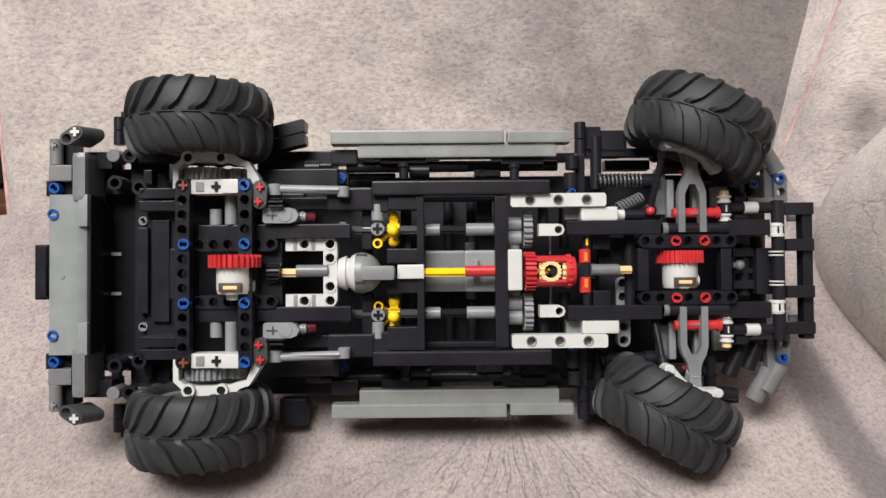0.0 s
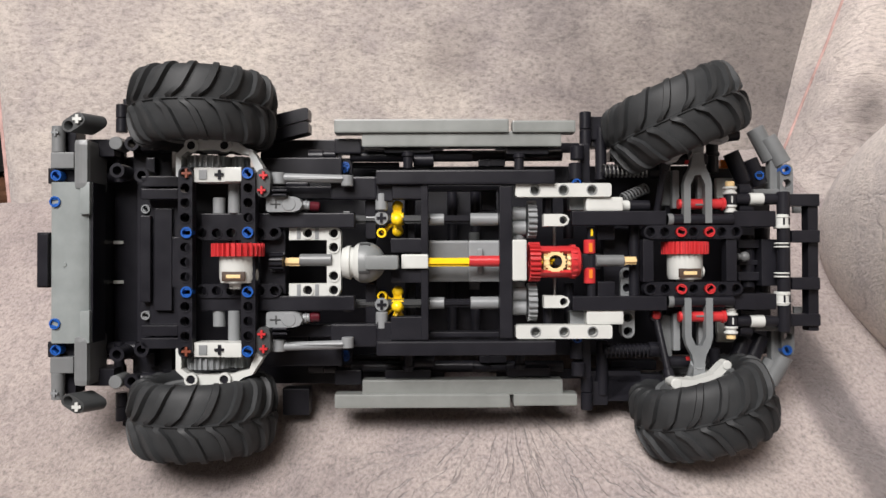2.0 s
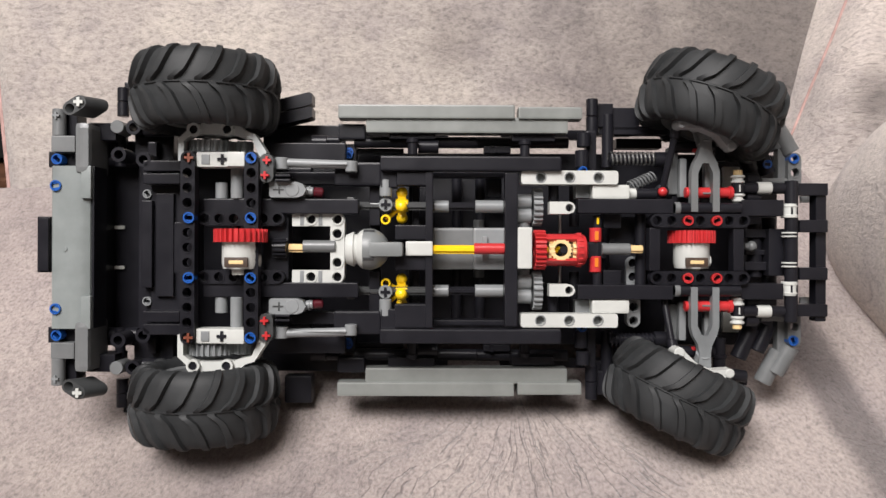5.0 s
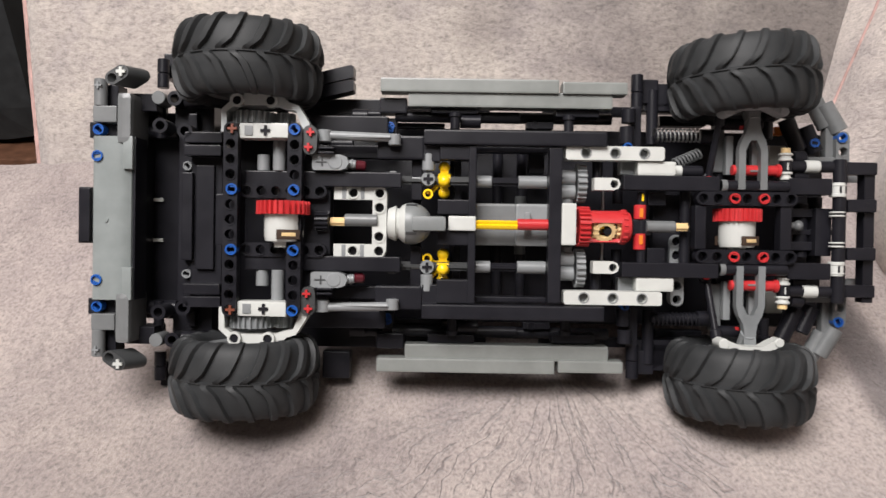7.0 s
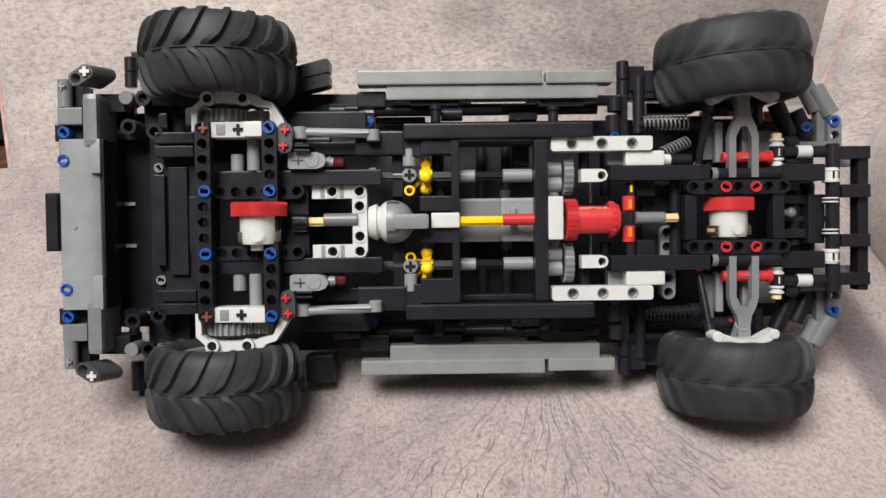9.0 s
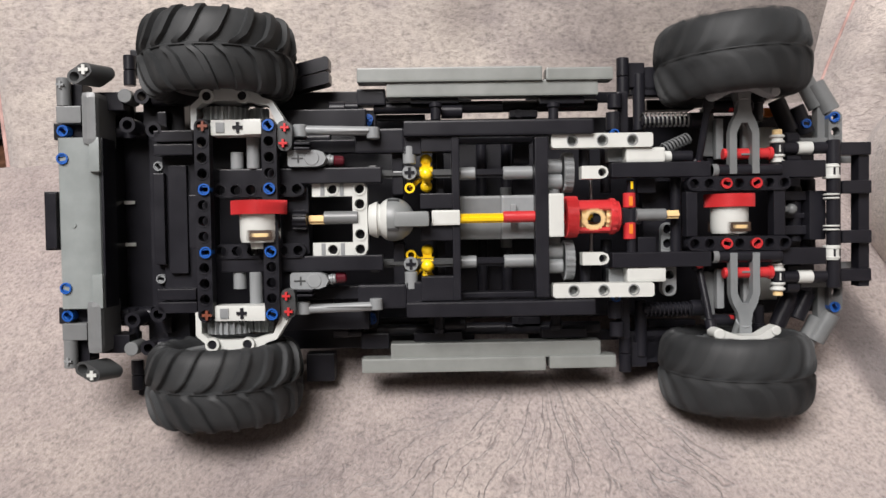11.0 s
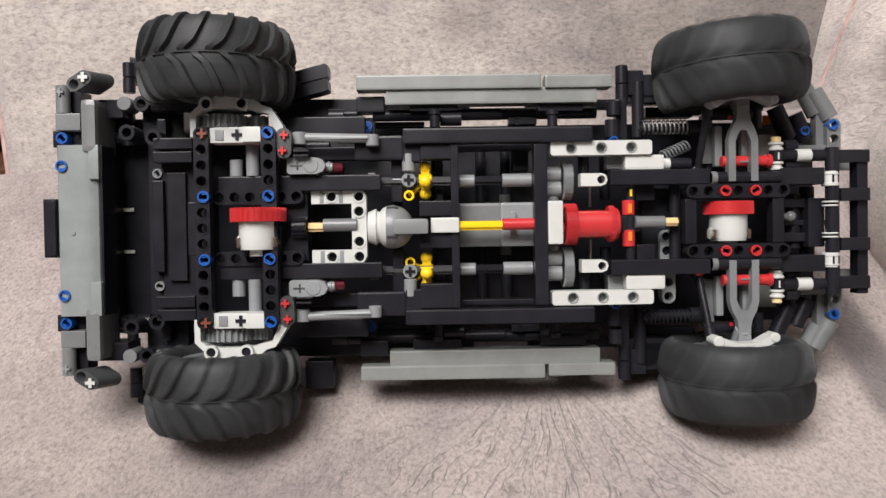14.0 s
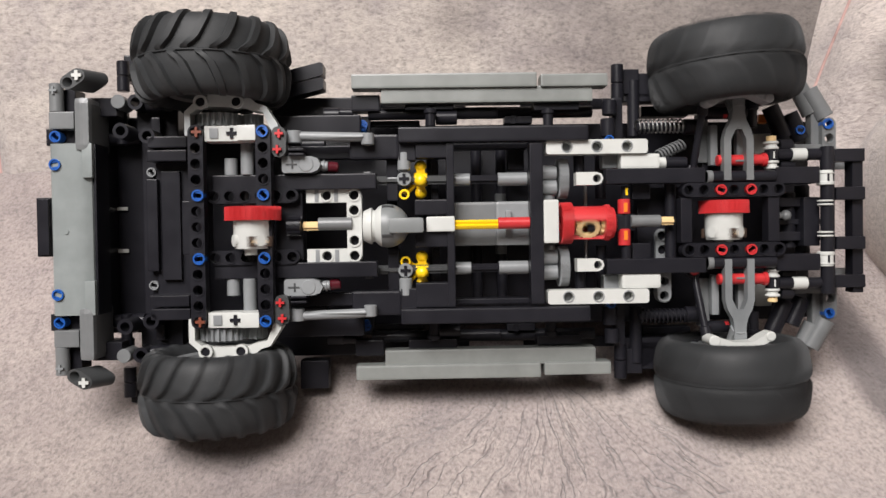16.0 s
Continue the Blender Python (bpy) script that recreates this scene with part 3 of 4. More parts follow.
def selector(x, z, s):
    """Gear selector: dark crank with cross hole, grey block, yellow four-lobed cam."""
    bm = bmesh.new()
    add_cyl(bm, (x, 20, s * z), (x, 34, s * z), 3.9, bevel=0.3)
    add_cyl(bm, (x - 9, 27, s * z), (x + 3, 27, s * z), 3.2)
    crank = part("crank", bm, GREY, car, "grey crank")
    bm = bmesh.new()
    add_prism(bm, cross_loop(2.7, 1.6), [], 1, mm(x, 20.4, s * z) @ TO_EYE)
    part("cross_hole", bm, BLACK, crank)
    bm = bmesh.new()
    zz = 34 if s > 0 else -33
    add_cyl(bm, (x, 21, zz - 5), (x, 21, zz + 4.5), 3.5, bevel=0.4)
    part("connector", bm, GREY, car)
    bm = bmesh.new()
    for k in range(4):
        a = 8 + 90 * k
        add_prism(bm, slot_loop(7.2, 4.4), [], 4.6, pose(-0.0023, 0, 0, 0, 90, 0) @ pose(0, 0, 0, 0, 0, a))
        bmesh.ops.create_uvsphere(bm, u_segments=14, v_segments=8, radius=0.0033, matrix=pose(0, 0, 0, 0, 90, 0) @ pose(0, 0, 0, 0, 0, a) @ mm(7.2, 0, 0))
    add_cyl(bm, (-3.6, 0, 0), (3.6, 0, 0), 3.7, bevel=0.5)
    cam_ob = part("cam", bm, YELLOW, car, "yellow four-lobed cam")
    bm = bmesh.new()
    for k in ((0,) if s > 0 else (0, 1)):
        a = radians(34 - 96 * k) if s < 0 else radians(-78)
        yy, zz2 = 6 * math.cos(a), 8.5 * math.sin(a)
        add_prism(bm, circle(2.8, 16), [circle(1.7, 16)], 5, mm(-8.8, yy - 4, zz2) @ TO_EYE)
        add_cyl(bm, (-8.8, yy - 1, zz2), (-3, 0, zz2 * 0.3), 1.3)
    part("cam_fork", bm, YELLOW, cam_ob)
    spinners.append((cam_ob, (x + 8.8, 27, s * z), "x", 0.0))


def brick_row(x0, x1, z0, z1, y):
    """White bricks with three through holes each, one on each side."""
    for s in (1, -1):
        bm = bmesh.new()
        h = z1 - z0
        c = s * (z0 + z1) / 2
        w = x1 - x0
        outer = [(x0, c - h / 2 + 1), (x0 + 1, c - h / 2), (x1 - 1, c - h / 2), (x1, c - h / 2 + 1), (x1, c + h / 2 - 1), (x1 - 1, c + h / 2), (x0 + 1, c + h / 2), (x0, c + h / 2 - 1)]
        add_prism(bm, outer, [circle(2.5, 18, x, c) for x in (190, 206, 222)], 9, mm(0, y + 9, 0) @ TO_EYE)
        ob = part("brick", bm, WHITE, car, "white brick with three round holes")
        for x in (190, 206, 222):
            bm = bmesh.new()
            add_prism(bm, circle(3.1, 18), [circle(2.5, 18)], 0.3, mm(x, y + 0.1, c) @ TO_EYE)
            part("hole_rim", bm, GREY, ob)
            bm = bmesh.new()
            add_cyl(bm, (x, y + 5, c), (x, y + 9, c), 2.48)
            part("pin", bm, DARK, ob)


def small_arm(x0, x1, z, y):
    for s in (1, -1):
        bm = bmesh.new()
        loop = [(x0, s * z - 3.4), (x1 - 3, s * z - 3.4), (x1 - 0.6, s * z - 2.4), (x1 + 0.4, s * z), (x1 - 0.6, s * z + 2.4), (x1 - 3, s * z + 3.4), (x0, s * z + 3.4)]
        add_prism(bm, loop, [circle(2.2, 16, x1 - 3, s * z)], 8, mm(0, y + 8, 0) @ TO_EYE)
        part("lever", bm, WHITE, car, "white lever with round hole")


def idler_gear(x, y, z):
    for s in (1, -1):
        g = new("gear", gear_mesh(20, 11.0, 5.0, GREY))
        g.parent = car
        gears.append((g, (x, y, s * z), "x", -1.5))


def side_differential(x, y, z, r):
    """Axle differential about z: red crown gear and white housing with its window."""
    bm = bmesh.new()
    n = 24
    prof = [(-14.5, 4.6), (-11.5, 4.8), (-11.2, 9.2), (-8.5, 9.9), (3, 9.9), (3.2, 6)]
    turned(bm, prof)
    bmesh.ops.transform(bm, matrix=pose(0, 0, 0, 0, -90, 0), verts=bm.verts)
    house = part("differential", bm, WHITE, car, "white differential housing")
    g = shared("gear", gear_mesh(28, r, 7, RED), house, pose(0, 0, 0.0066))
    tagged(g, "red toothed crown gear")
    bm = bmesh.new()
    for a in (0, 180):
        add_box(bm, -6.2, 6.2, -10.05, -8.2, -10.2, -5.0, 0.5, pose(0, 0, 0, 0, 0, a))
    part("window", bm, WINDOW, house)
    bm = bmesh.new()
    for a in (0, 180):
        add_box(bm, -3.8, 3.8, -10.25, -9.0, -8.6, -6.6, 0.4, pose(0, 0, 0, 0, 0, a))
    part("bevel_gear", bm, TAN, house)
    bm = bmesh.new()
    for a in (90, 270):
        add_cyl(bm, (0, -10.4, -7), (0, -8, -7), 3.2)
        bmesh.ops.rotate(bm, verts=bm.verts, matrix=Matrix.Rotation(radians(90), 3, "Z"))
    part("axle_boss", bm, WHITE, house)
    spinners.append((house, (x, y, z), "z", 1.0))


JOINT = plastic("joint_grey_plastic", (0.165, 0.175, 0.175), 0.36)
WINDOW = plastic("dark_opening", (0.05, 0.03, 0.02), 0.5)


def centre_differential():
    """Red centre differential about x with a window on its tan bevel gears."""
    x0 = 201.5
    bm = bmesh.new()
    add_prism(bm, gear_loop(24, 9.6, 11.2), [circle(4, 16)], 6, pose(-0.0145, 0, 0, 0, 90, 0))
    add_prism(bm, gear_loop(16, 8.6, 9.8), [circle(3, 16)], 2.4, pose(0.0095, 0, 0, 0, 90, 0))
    arc = [radians(-48 + 8 * i) for i in range(13)]
    rim = [(9.0 * math.cos(a), 9.0 * math.sin(a)) for a in arc] + [(6.9 * math.cos(a), 6.9 * math.sin(a)) for a in reversed(arc)]
    for a in (0, 180):
        add_prism(bm, rim, [], 19, pose(-0.009, 0, 0, 0, 90, 0) @ pose(0, 0, 0, 0, 0, a))
    turned(bm, [(8.5, 6), (8.6, 9.3), (10.5, 9.3), (14, 8.2), (15.4, 5)])
    house = part("differential", bm, RED, car, "red differential housing with toothed ends")
    for sx, ax in ((-6.5, 1), (10.0, -1)):
        bm = bmesh.new()
        loop = gear_loop(12, 5.4, 6.6)
        add_prism(bm, loop, [circle(2, 12)], 3.2, mm(sx, 0, 0) @ pose(0, 0, 0, 0, 90 * ax, 0))
        part("bevel_gear", bm, TAN, house, "tan bevel gear")
    bm = bmesh.new()
    add_prism(bm, gear_loop(18, 5.7, 6.4), [circle(3.8, 20)], 3, mm(0, -3.2, 0) @ TO_EYE)
    add_prism(bm, gear_loop(18, 5.7, 6.4), [circle(3.8, 20)], 3, mm(0, 6.2, 0) @ TO_EYE)
    part("bevel_gear", bm, TAN, house, "tan bevel gear")
    bm = bmesh.new()
    add_cyl(bm, (-8, 0, 0), (-1, 0, 0), 1.9)
    add_cyl(bm, (-3, -1, 1), (1, -3, 1), 1.0)
    part("axle", bm, YELLOW, house)
    bm = bmesh.new()
    add_cyl(bm, (0, -4, 0), (10, 0, 0), 2.2)
    add_cyl(bm, (1.5, -6, 0), (1.5, 6, 0), 2.0)
    part("axle", bm, BLACK, house)
    spinners.append((house, (x0, 23, -0.5), "x", 1.0))


def wishbone(xa, xb, xc):
    """Forked dark grey control arms from the front axle to the hubs."""
    for s in (1, -1):
        y = 15.5
        bm = bmesh.new()
        w = 1.9
        outer = [(xa - w, 21), (xa - w, 43), (xa - 0.6, 48), (xc - 4, 53), (xc - 3.1, 58), (xc - 3.5, 66), (xc - 2.6, 69), (xc, 70), (xc + 2.6, 69), (xc + 3.5, 66), (xc + 3.1, 58), (xc + 4, 53), (xb + 0.6, 48), (xb + w, 43), (xb + w, 21), (xb - w, 21), (xb - w, 42.5), (xc + 1.6, 48), (xc - 1.6, 48), (xa + w, 42.5), (xa + w, 21)]
        add_prism(bm, [(x, s * z) for x, z in outer][:: s], [], 5, mm(0, y + 5, 0) @ TO_EYE)
        ob = part("control_arm", bm, DARK if s > 0 else WISH, car, "dark grey forked control arm")
        bm = bmesh.new()
        for x in (xa - 4.5, xb - 2):
            add_box(bm, x, x + 4, 28, 33, min(s * 30, s * 52), max(s * 30, s * 52), 0.8)
        part("lower_arm", bm, GREY, ob)
        bm = bmesh.new()
        add_cyl(bm, (xc, 18, s * 58), (xc, 26, s * 68), 4.2)
        part("ball_socket", bm, DARK if s > 0 else GREY, ob)


WISH = plastic("mid_grey_plastic", (0.16, 0.17, 0.175), 0.34)


def spring(x0, x1, z, y, r):
    """A coil spring along x on each side."""
    for s in (1, -1):
        bm = bmesh.new()
        turns, seg, k = 11, 12, 5
        rings = []
        for i in range(turns * seg + 1):
            a = 2 * math.pi * i / seg
            cx = x0 + (x1 - x0) * i / (turns * seg)
            rings.append([bm.verts.new((cx / 1000 + 0.00055 * math.sin(2 * math.pi * j / k), (y + (r + 0.55 * math.cos(2 * math.pi * j / k)) * math.cos(a)) / 1000, (s * z + (r + 0.55 * math.cos(2 * math.pi * j / k)) * math.sin(a)) / 1000)) for j in range(k)])
        for a, b in zip(rings, rings[1:]):
            for j in range(k):
                bm.faces.new((a[j], a[(j + 1) % k], b[(j + 1) % k], b[j]))
        bmesh.ops.recalc_face_normals(bm, faces=bm.faces)
        part("spring", bm, STEEL if s > 0 else BLACK, car, "bright steel coil spring" if s > 0 else "black coil spring")


def slanted_spring(a, b, r):
    """A short coil spring from a to b."""
    bm = bmesh.new()
    m = frame_on(a, b)
    h = (Vector(b) - Vector(a)).length
    seg, k, turns_ = 14, 5, 8
    rings = []
    for i in range(turns_ * seg + 1):
        w = 2 * math.pi * i / seg
        rings.append([bm.verts.new(((r + 0.6 * math.cos(j * 1.2566)) * math.cos(w) / 1000, (r + 0.6 * math.cos(j * 1.2566)) * math.sin(w) / 1000, (h * i / (turns_ * seg) - h / 2 + 0.6 * math.sin(j * 1.2566)) / 1000)) for j in range(k)])
    for p, q in zip(rings, rings[1:]):
        for j in range(k):
            bm.faces.new((p[j], p[(j + 1) % k], q[(j + 1) % k], q[j]))
    bmesh.ops.transform(bm, matrix=m, verts=bm.verts)
    bmesh.ops.recalc_face_normals(bm, faces=bm.faces)
    part("spring", bm, DARK, car, "short slanted grey coil spring")


def front_hub(s):
    """The steered hub carrier, in its wheel's upright's space: x along the car, y from the eye, z outward."""
    bm = bmesh.new()
    out = [(-17, 0), (-15, -2.5), (-5, 1), (5, 1), (12, -3), (15, -2), (15, 0.4), (7, 4.4), (6, 12), (-6, 12), (-8, 4.4), (-16, 1.8)]
    add_prism(bm, [(x, s * (z - 20)) for x, z in out][:: s], [], 9, mm(0, 0, 0) @ TO_EYE)
    add_cyl(bm, (-15.5, -9.6, s * -20), (-15.5, 2, s * -20), 3.0, bevel=0.5)
    add_cyl(bm, (14, -9.6, s * -21.5), (14, -1, s * -21.5), 2.6, bevel=0.5)
    add_cyl(bm, (0, 2, s * -18), (0, 2, s * -4), 9)
    add_cyl(bm, (0, 4, s * -12.5), (0, 4, s * -10.5), 17, seg=32, bevel=0.4)
    return part("hub_carrier", bm, WHITE if s < 0 else HUB2, car, "white steering hub carrier" if s < 0 else "grey steering hub carrier")


def steering_link():
    """A thin black tie rod from the rack's red ball, at its own zero, to the hub's arm."""
    bm = bmesh.new()
    add_cyl(bm, (0, 0, 2), (0, 0, 34), 1.9, bevel=0.3)
    add_cyl(bm, (0, 0, 30.5), (0, 0, 36), 2.9, bevel=0.6)
    add_cyl(bm, (0, 2.5, 0), (0, -1.2, 0), 3.9, bevel=0.5)
    tie = part("steering_link", bm, BLACK, car, "thin black steering tie rod")
    bm = bmesh.new()
    bmesh.ops.create_uvsphere(bm, u_segments=16, v_segments=10, radius=0.0027, matrix=mm(0, -1.6, 0))
    part("ball", bm, RED, tie, "red ball stud")
    return tie


HUB2 = plastic("steering_grey_plastic", (0.3, 0.31, 0.32), 0.33)
hubs = {1: front_hub(1), -1: front_hub(-1)}
side_differential(26.5, 5, 0, 14.2)
side_differential(277, 26, 0.5, 13.2)



def tail_connector():
    """Two-holed connectors at the tail, which slant away from the eye."""
    for s in (1, -1):
        bm = bmesh.new()
        m = mm(-70, 13, s * 76.5) @ TO_EYE @ pose(0, 0, 0, 0, 0, 33 * s)
        slant = Matrix.Identity(4)
        slant[0][1] = 0.7
        add_prism(bm, slot_loop(6.2, 7.6), [circle(2.6, 16, 0)], -11, m)
        bmesh.ops.transform(bm, matrix=mm(-70, 13, 0) @ slant @ mm(70, -13, 0), verts=bm.verts)
        ob = part("tail_connector", bm, SLATE, car, "dark grey two-holed connector")
        bm = bmesh.new()
        add_prism(bm, cross_loop(2.5, 1.7), [], 1, mm(-64.8, 12.6, s * 79.9) @ TO_EYE)
        part("axle_end", bm, WHITE, ob)


def shock_end():
    """The grey eye of each rear shock absorber, with its collar and wine-red bump stop."""
    for s in (1, -1):
        bm = bmesh.new()
        loop = [(42, 27.5), (56, 27.5), (59.3, 28.7), (61, 31.8), (59.3, 34.9), (56, 36), (42, 36), (41, 35), (41, 28.5)]
        add_prism(bm, [(x, s * z) for x, z in loop][:: s], [], 9, mm(0, 17, 0) @ TO_EYE)
        add_cyl(bm, (53.5, 7.6, s * 31.8), (53.5, 9, s * 31.8), 3.9, bevel=0.4)
        eye_ob = part("shock_eye", bm, GREY, car, "mid-grey shock absorber eye")
        bm = bmesh.new()
        add_box(bm, 43, 49, 7.8, 8.6, s * 31.8 - 0.5, s * 31.8 + 0.5, 0.2)
        add_box(bm, 46, 47, 7.8, 8.6, s * 31.8 - 2.4, s * 31.8 + 2.4, 0.2)
        part("groove", bm, SLATE, eye_ob)
        bm = bmesh.new()
        add_cyl(bm, (60, 15, s * 31.5), (64, 15, s * 31.2), 2.5, bevel=0.4)
        add_cyl(bm, (61.4, 15, s * 31.5), (62.4, 15, s * 31.5), 3.0, bevel=0.3)
        part("collar", bm, GREY, eye_ob, "light grey collar")
        bm = bmesh.new()
        add_cyl(bm, (63.5, 15.5, s * 31), (69, 17, s * 30.7), 2.8, bevel=0.8)
        part("bump_stop", bm, WINE, eye_ob, "wine-red bump stop")


def slanted_fender():
    """Two flat black plates, one over the other, that slant up beside the upper rear tyre."""
    for lo, hi, y in ((0.0, 0.46, 41), (0.5, 1.0, 40)):
        a, b = 71 + 15 * lo, 71 + 15 * hi
        c, d = 76.5 + 15 * lo, 76.5 + 15 * hi
        bm = bmesh.new()
        add_prism(bm, [(34, a), (57, c), (58.6, c + 0.8), (58.6, d - 0.8), (57, d), (34, b)], [], 12, mm(0, y + 12, 0) @ TO_EYE)
        part("fender", bm, BLACK, car)


def low_fender():
    """The black wheel-arch end beside the lower front tyre, cut off at a slant."""
    bm = bmesh.new()
    add_prism(bm, [(224, -88), (240, -81.5), (256, -78), (256, -66), (224, -66)], [], 14, mm(0, 58, 0) @ TO_EYE)
    part("fender", bm, BLACK, car)


def worm_gear(x, y, z):
    g = new("gear", gear_mesh(12, 5.4, 7, BLACK))
    g.parent = car
    gears.append((g, (x, y, z), "x", 1))


# body behind the chassis
bm = bmesh.new()
add_box(bm, -48, 345, 66, 104, -60, 60, 6)
part("body", bm, BLACK, car, "black car body")
bm = bmesh.new()
add_box(bm, -40, 300, 104, 150, -36, 50, 12)
part("roof", bm, BLACK, car)


# rear bumper and tail
bumper_panel("bumper_panel", -81, -59.5, -45, 45, 15)
bar("plate", -89, -82, -14, 17, 16, 20, BLACK)
bar("plate", -87, -82, -13, 16, 14, 16, BLACK, bevel=0.3)
bar("brick", -82, -69, 53, 62, 17, 33, DARK, True)
bar("brick", -87, -71, 45, 54, 24, 40, BLACK, True)
bar("bracket", -67.5, -59.5, 41, 69, 13.5, 40, DARK, True, bevel=3.2)
bar("brick", -67, -51, 61, 71, 28, 46, BLACK, True)
pin("pin", -79, 17, 49, 3, BLUE, mirror=True)
pin("pin", -78, 13.6, 34, 3, BLUE, mirror=True)
tail_connector()
worm_gear(46, 14, 0)
rod("tail_post", (-79, 20, 77), (-79, 20, 62), 3.6, DARK, mirror=True)
pin("axle_pin", -79, 15.6, 73, 2.4, GREY, mirror=True, cross=True)
bar("bracket", -79, -71, 63, 75, 24, 36, BLACK, True)

# boot recess behind the bumper
bar("boot_panel", -76, -46, -59, 64, 52, 58, BLACK)
bar("boot_wall", -68, -61, -56, 61, 30, 54, BLACK, bevel=0.4)
bar("strip", -41, -33, -47, 51, 36, 42, BLACK)
bar("tile", -37, -31, -23, 27, 30, 36, BLACK)
pin("stud", -35, 33, 31, 2.6, GREY, mirror=True)
bar("panel", -33, -15, -37, 40, 34, 44, BLACK)
bar("panel", -29, -19, -28, 31, 31, 34, BLACK, bevel=0.3)
bar("beam", -33, -12, 43, 49, 22, 32, BLACK, True)
bar("beam", -34, -13, 36, 42, 24, 34, BLACK, True)
bar("clip", -61, -55, 11, 13, 50, 51, WHITE, True, bevel=0.1)
ring("connector", -46, 20, 52, 4.2, BLACK, mirror=True)
ring("connector", -33, 22, 49.5, 4.2, BLACK, mirror=True)
rod("stud", (-49.5, 26, 68.5), (-49.5, 40, 68.5), 3.8, DARK, mirror=True)
ring("connector", -41, 28, 68.5, 4.2, BLACK, mirror=True)
rod("connector", (-37, 34, 68), (-24, 34, 68), 4, BLACK, mirror=True)
rod("axle", (-53, 40, 65), (-53, 40, 47), 3, BLACK, mirror=True)
rod("connector", (-67, 42, 51), (-43, 42, 51), 4, BLACK, mirror=True)
bar("brick", -45, -22, 50, 69, 40, 60, BLACK, True)
bar("bracket", -35, -30, 50, 61, 34, 50, BLACK, True)

# rear axle
liftarm("beam", -1, 0, 48, 13, "z", BLACK)
liftarm("beam", 33, 0, 48, 13, "z", BLACK)
pin("pin", 0, -0.6, 16, 3, BLUE, mirror=True)
pin("pin", 33, -0.6, 16, 3, BLUE, mirror=True)
pin("pin", 33, -0.6, 48, 3, BLUE, mirror=True)
pin("axle_pin", 0, -0.6, 48, 3, RUST, mirror=True, cross=True)
liftarm("beam", 5, 10, 16, 6, "x", BLACK, mirror=True)
bar("beam", 4, 89, 19, 27, 12, 20, BLACK, True)
bar("beam", -12, 2, -14, 14, 12, 20, BLACK)
rod("axle", (22, 14, 44), (22, 14, 27), 3.4, GREY, mirror=True, label="light grey axle sleeve")
rod("axle", (13, 16, 36), (13, 16, 27), 3.4, GREY, mirror=True)
rod("axle", (20, 20, 28), (20, 20, -43), 2.2, GREY)
liftarm("beam", 40.5, 2.4, 47, 2, "z", SLATE, mirror=True, holes=())
bar("fin", 45, 53, 38.5, 39.5, 4, 12, BLACK, True, bevel=0.2)
bar("fin", 45, 53, 36, 37, 4, 12, BLACK, True, bevel=0.2)
pin("axle_pin", 41, 1.4, 47, 2.6, RED, mirror=True, cross=True)
pin("axle_pin", 40, 1.4, 39, 2.6, RED, mirror=True, cross=True)
rod("link", (44, 12, 47), (86, 14, 46), 2.4, GREY, mirror=True)
rod("link_end", (47, 12, 49.5), (47, 12, 43), 3.8, GREY, mirror=True)
bar("link_web", 50, 83, 45.6, 46.2, 10.4, 11.2, DARK, True, bevel=0.2)
rod("link_end", (85, 14, 48), (85, 14, 42), 3.4, GREY, mirror=True)
shock_end()
bar("bracket", 34, 51, 27, 37, 16, 26, BLACK, True, bevel=1.2)
bar("arm", 75, 101, 35, 48, 18, 26, BLACK, True, bevel=1.2)
bar("beam", 32, 80, 50, 60, 28, 36, BLACK, True)
bar("beam", 39, 76, 36, 43, 24, 32, BLACK, True)
bar("beam", 36, 50, -18, 18, 16, 28, BLACK)
portal_hub()

# drive line
bracket_u()
rod("axle", (58, 17, 1), (76, 17, 1), 3.4, DARK, label="dark grey axle sleeve")
rod("axle", (50, 17, 0), (58, 17, 0), 2.3, TAN, cross=True)
universal_joint()
bar("block", 115, 130, -4, 4, 13, 25, WHITE, bevel=1.0)
shaft(128, 153.5, 18, -0.5)
rod("connector", (153, 18, 0), (170, 18, 0), 3.1, RED, label="red axle connector")
bar("motor", 129, 154, -12, 12, 30, 62, DARK, bevel=1.5, label="dark grey motor casing")
bar("motor", 153, 186, -12, 12, 28, 62, GREY, bevel=1.5, label="light grey motor casing")
bar("motor_rib", 158, 161, -7, 7, 25, 30, GREY)
bar("beam", 109, 130, 5, 13, 16, 30, BLACK)
bar("beam", 109, 130, -12, -3, 16, 30, BLACK)
bar("beam", 110, 130, 35, 43, 16, 26, BLACK)
bar("beam", 109, 129, -44, -31, 16, 26, BLACK)
bar("beam", 126, 130, -44, 43, 15, 26, BLACK)
bar("beam", 118, 122, 13, 43, 34, 44, BLACK, True)

# main frame
bar("beam", 101, 201, 43, 51, 13, 21, BLACK, bevel=1.0)
bar("beam", 101, 201, -52.5, -44.5, 13, 21, BLACK, bevel=1.0)
bar("beam", 170, 177, -43, 42, 15, 23, BLACK)
bar("beam", 101, 110, 34, 45, 18, 28, BLACK, True)
bar("beam", 130, 171, 41, 44, 30, 40, BLACK, True)
bar("beam", 97, 126, 37, 42, 36, 46, BLACK, True)
rod("axle", (158, 50, 46), (158, 50, -45), 3, BLACK)
rod("axle", (144, 54, 46), (144, 54, -45), 3, BLACK)
rod("axle", (157, 44, 17), (157, 44, 8), 3.2, DARK, mirror=True)
rod("axle", (118, 44, 45), (118, 44, -44), 2.6, BLACK)
pin("pin", 165, 40, 33, 2.6, BLUE)
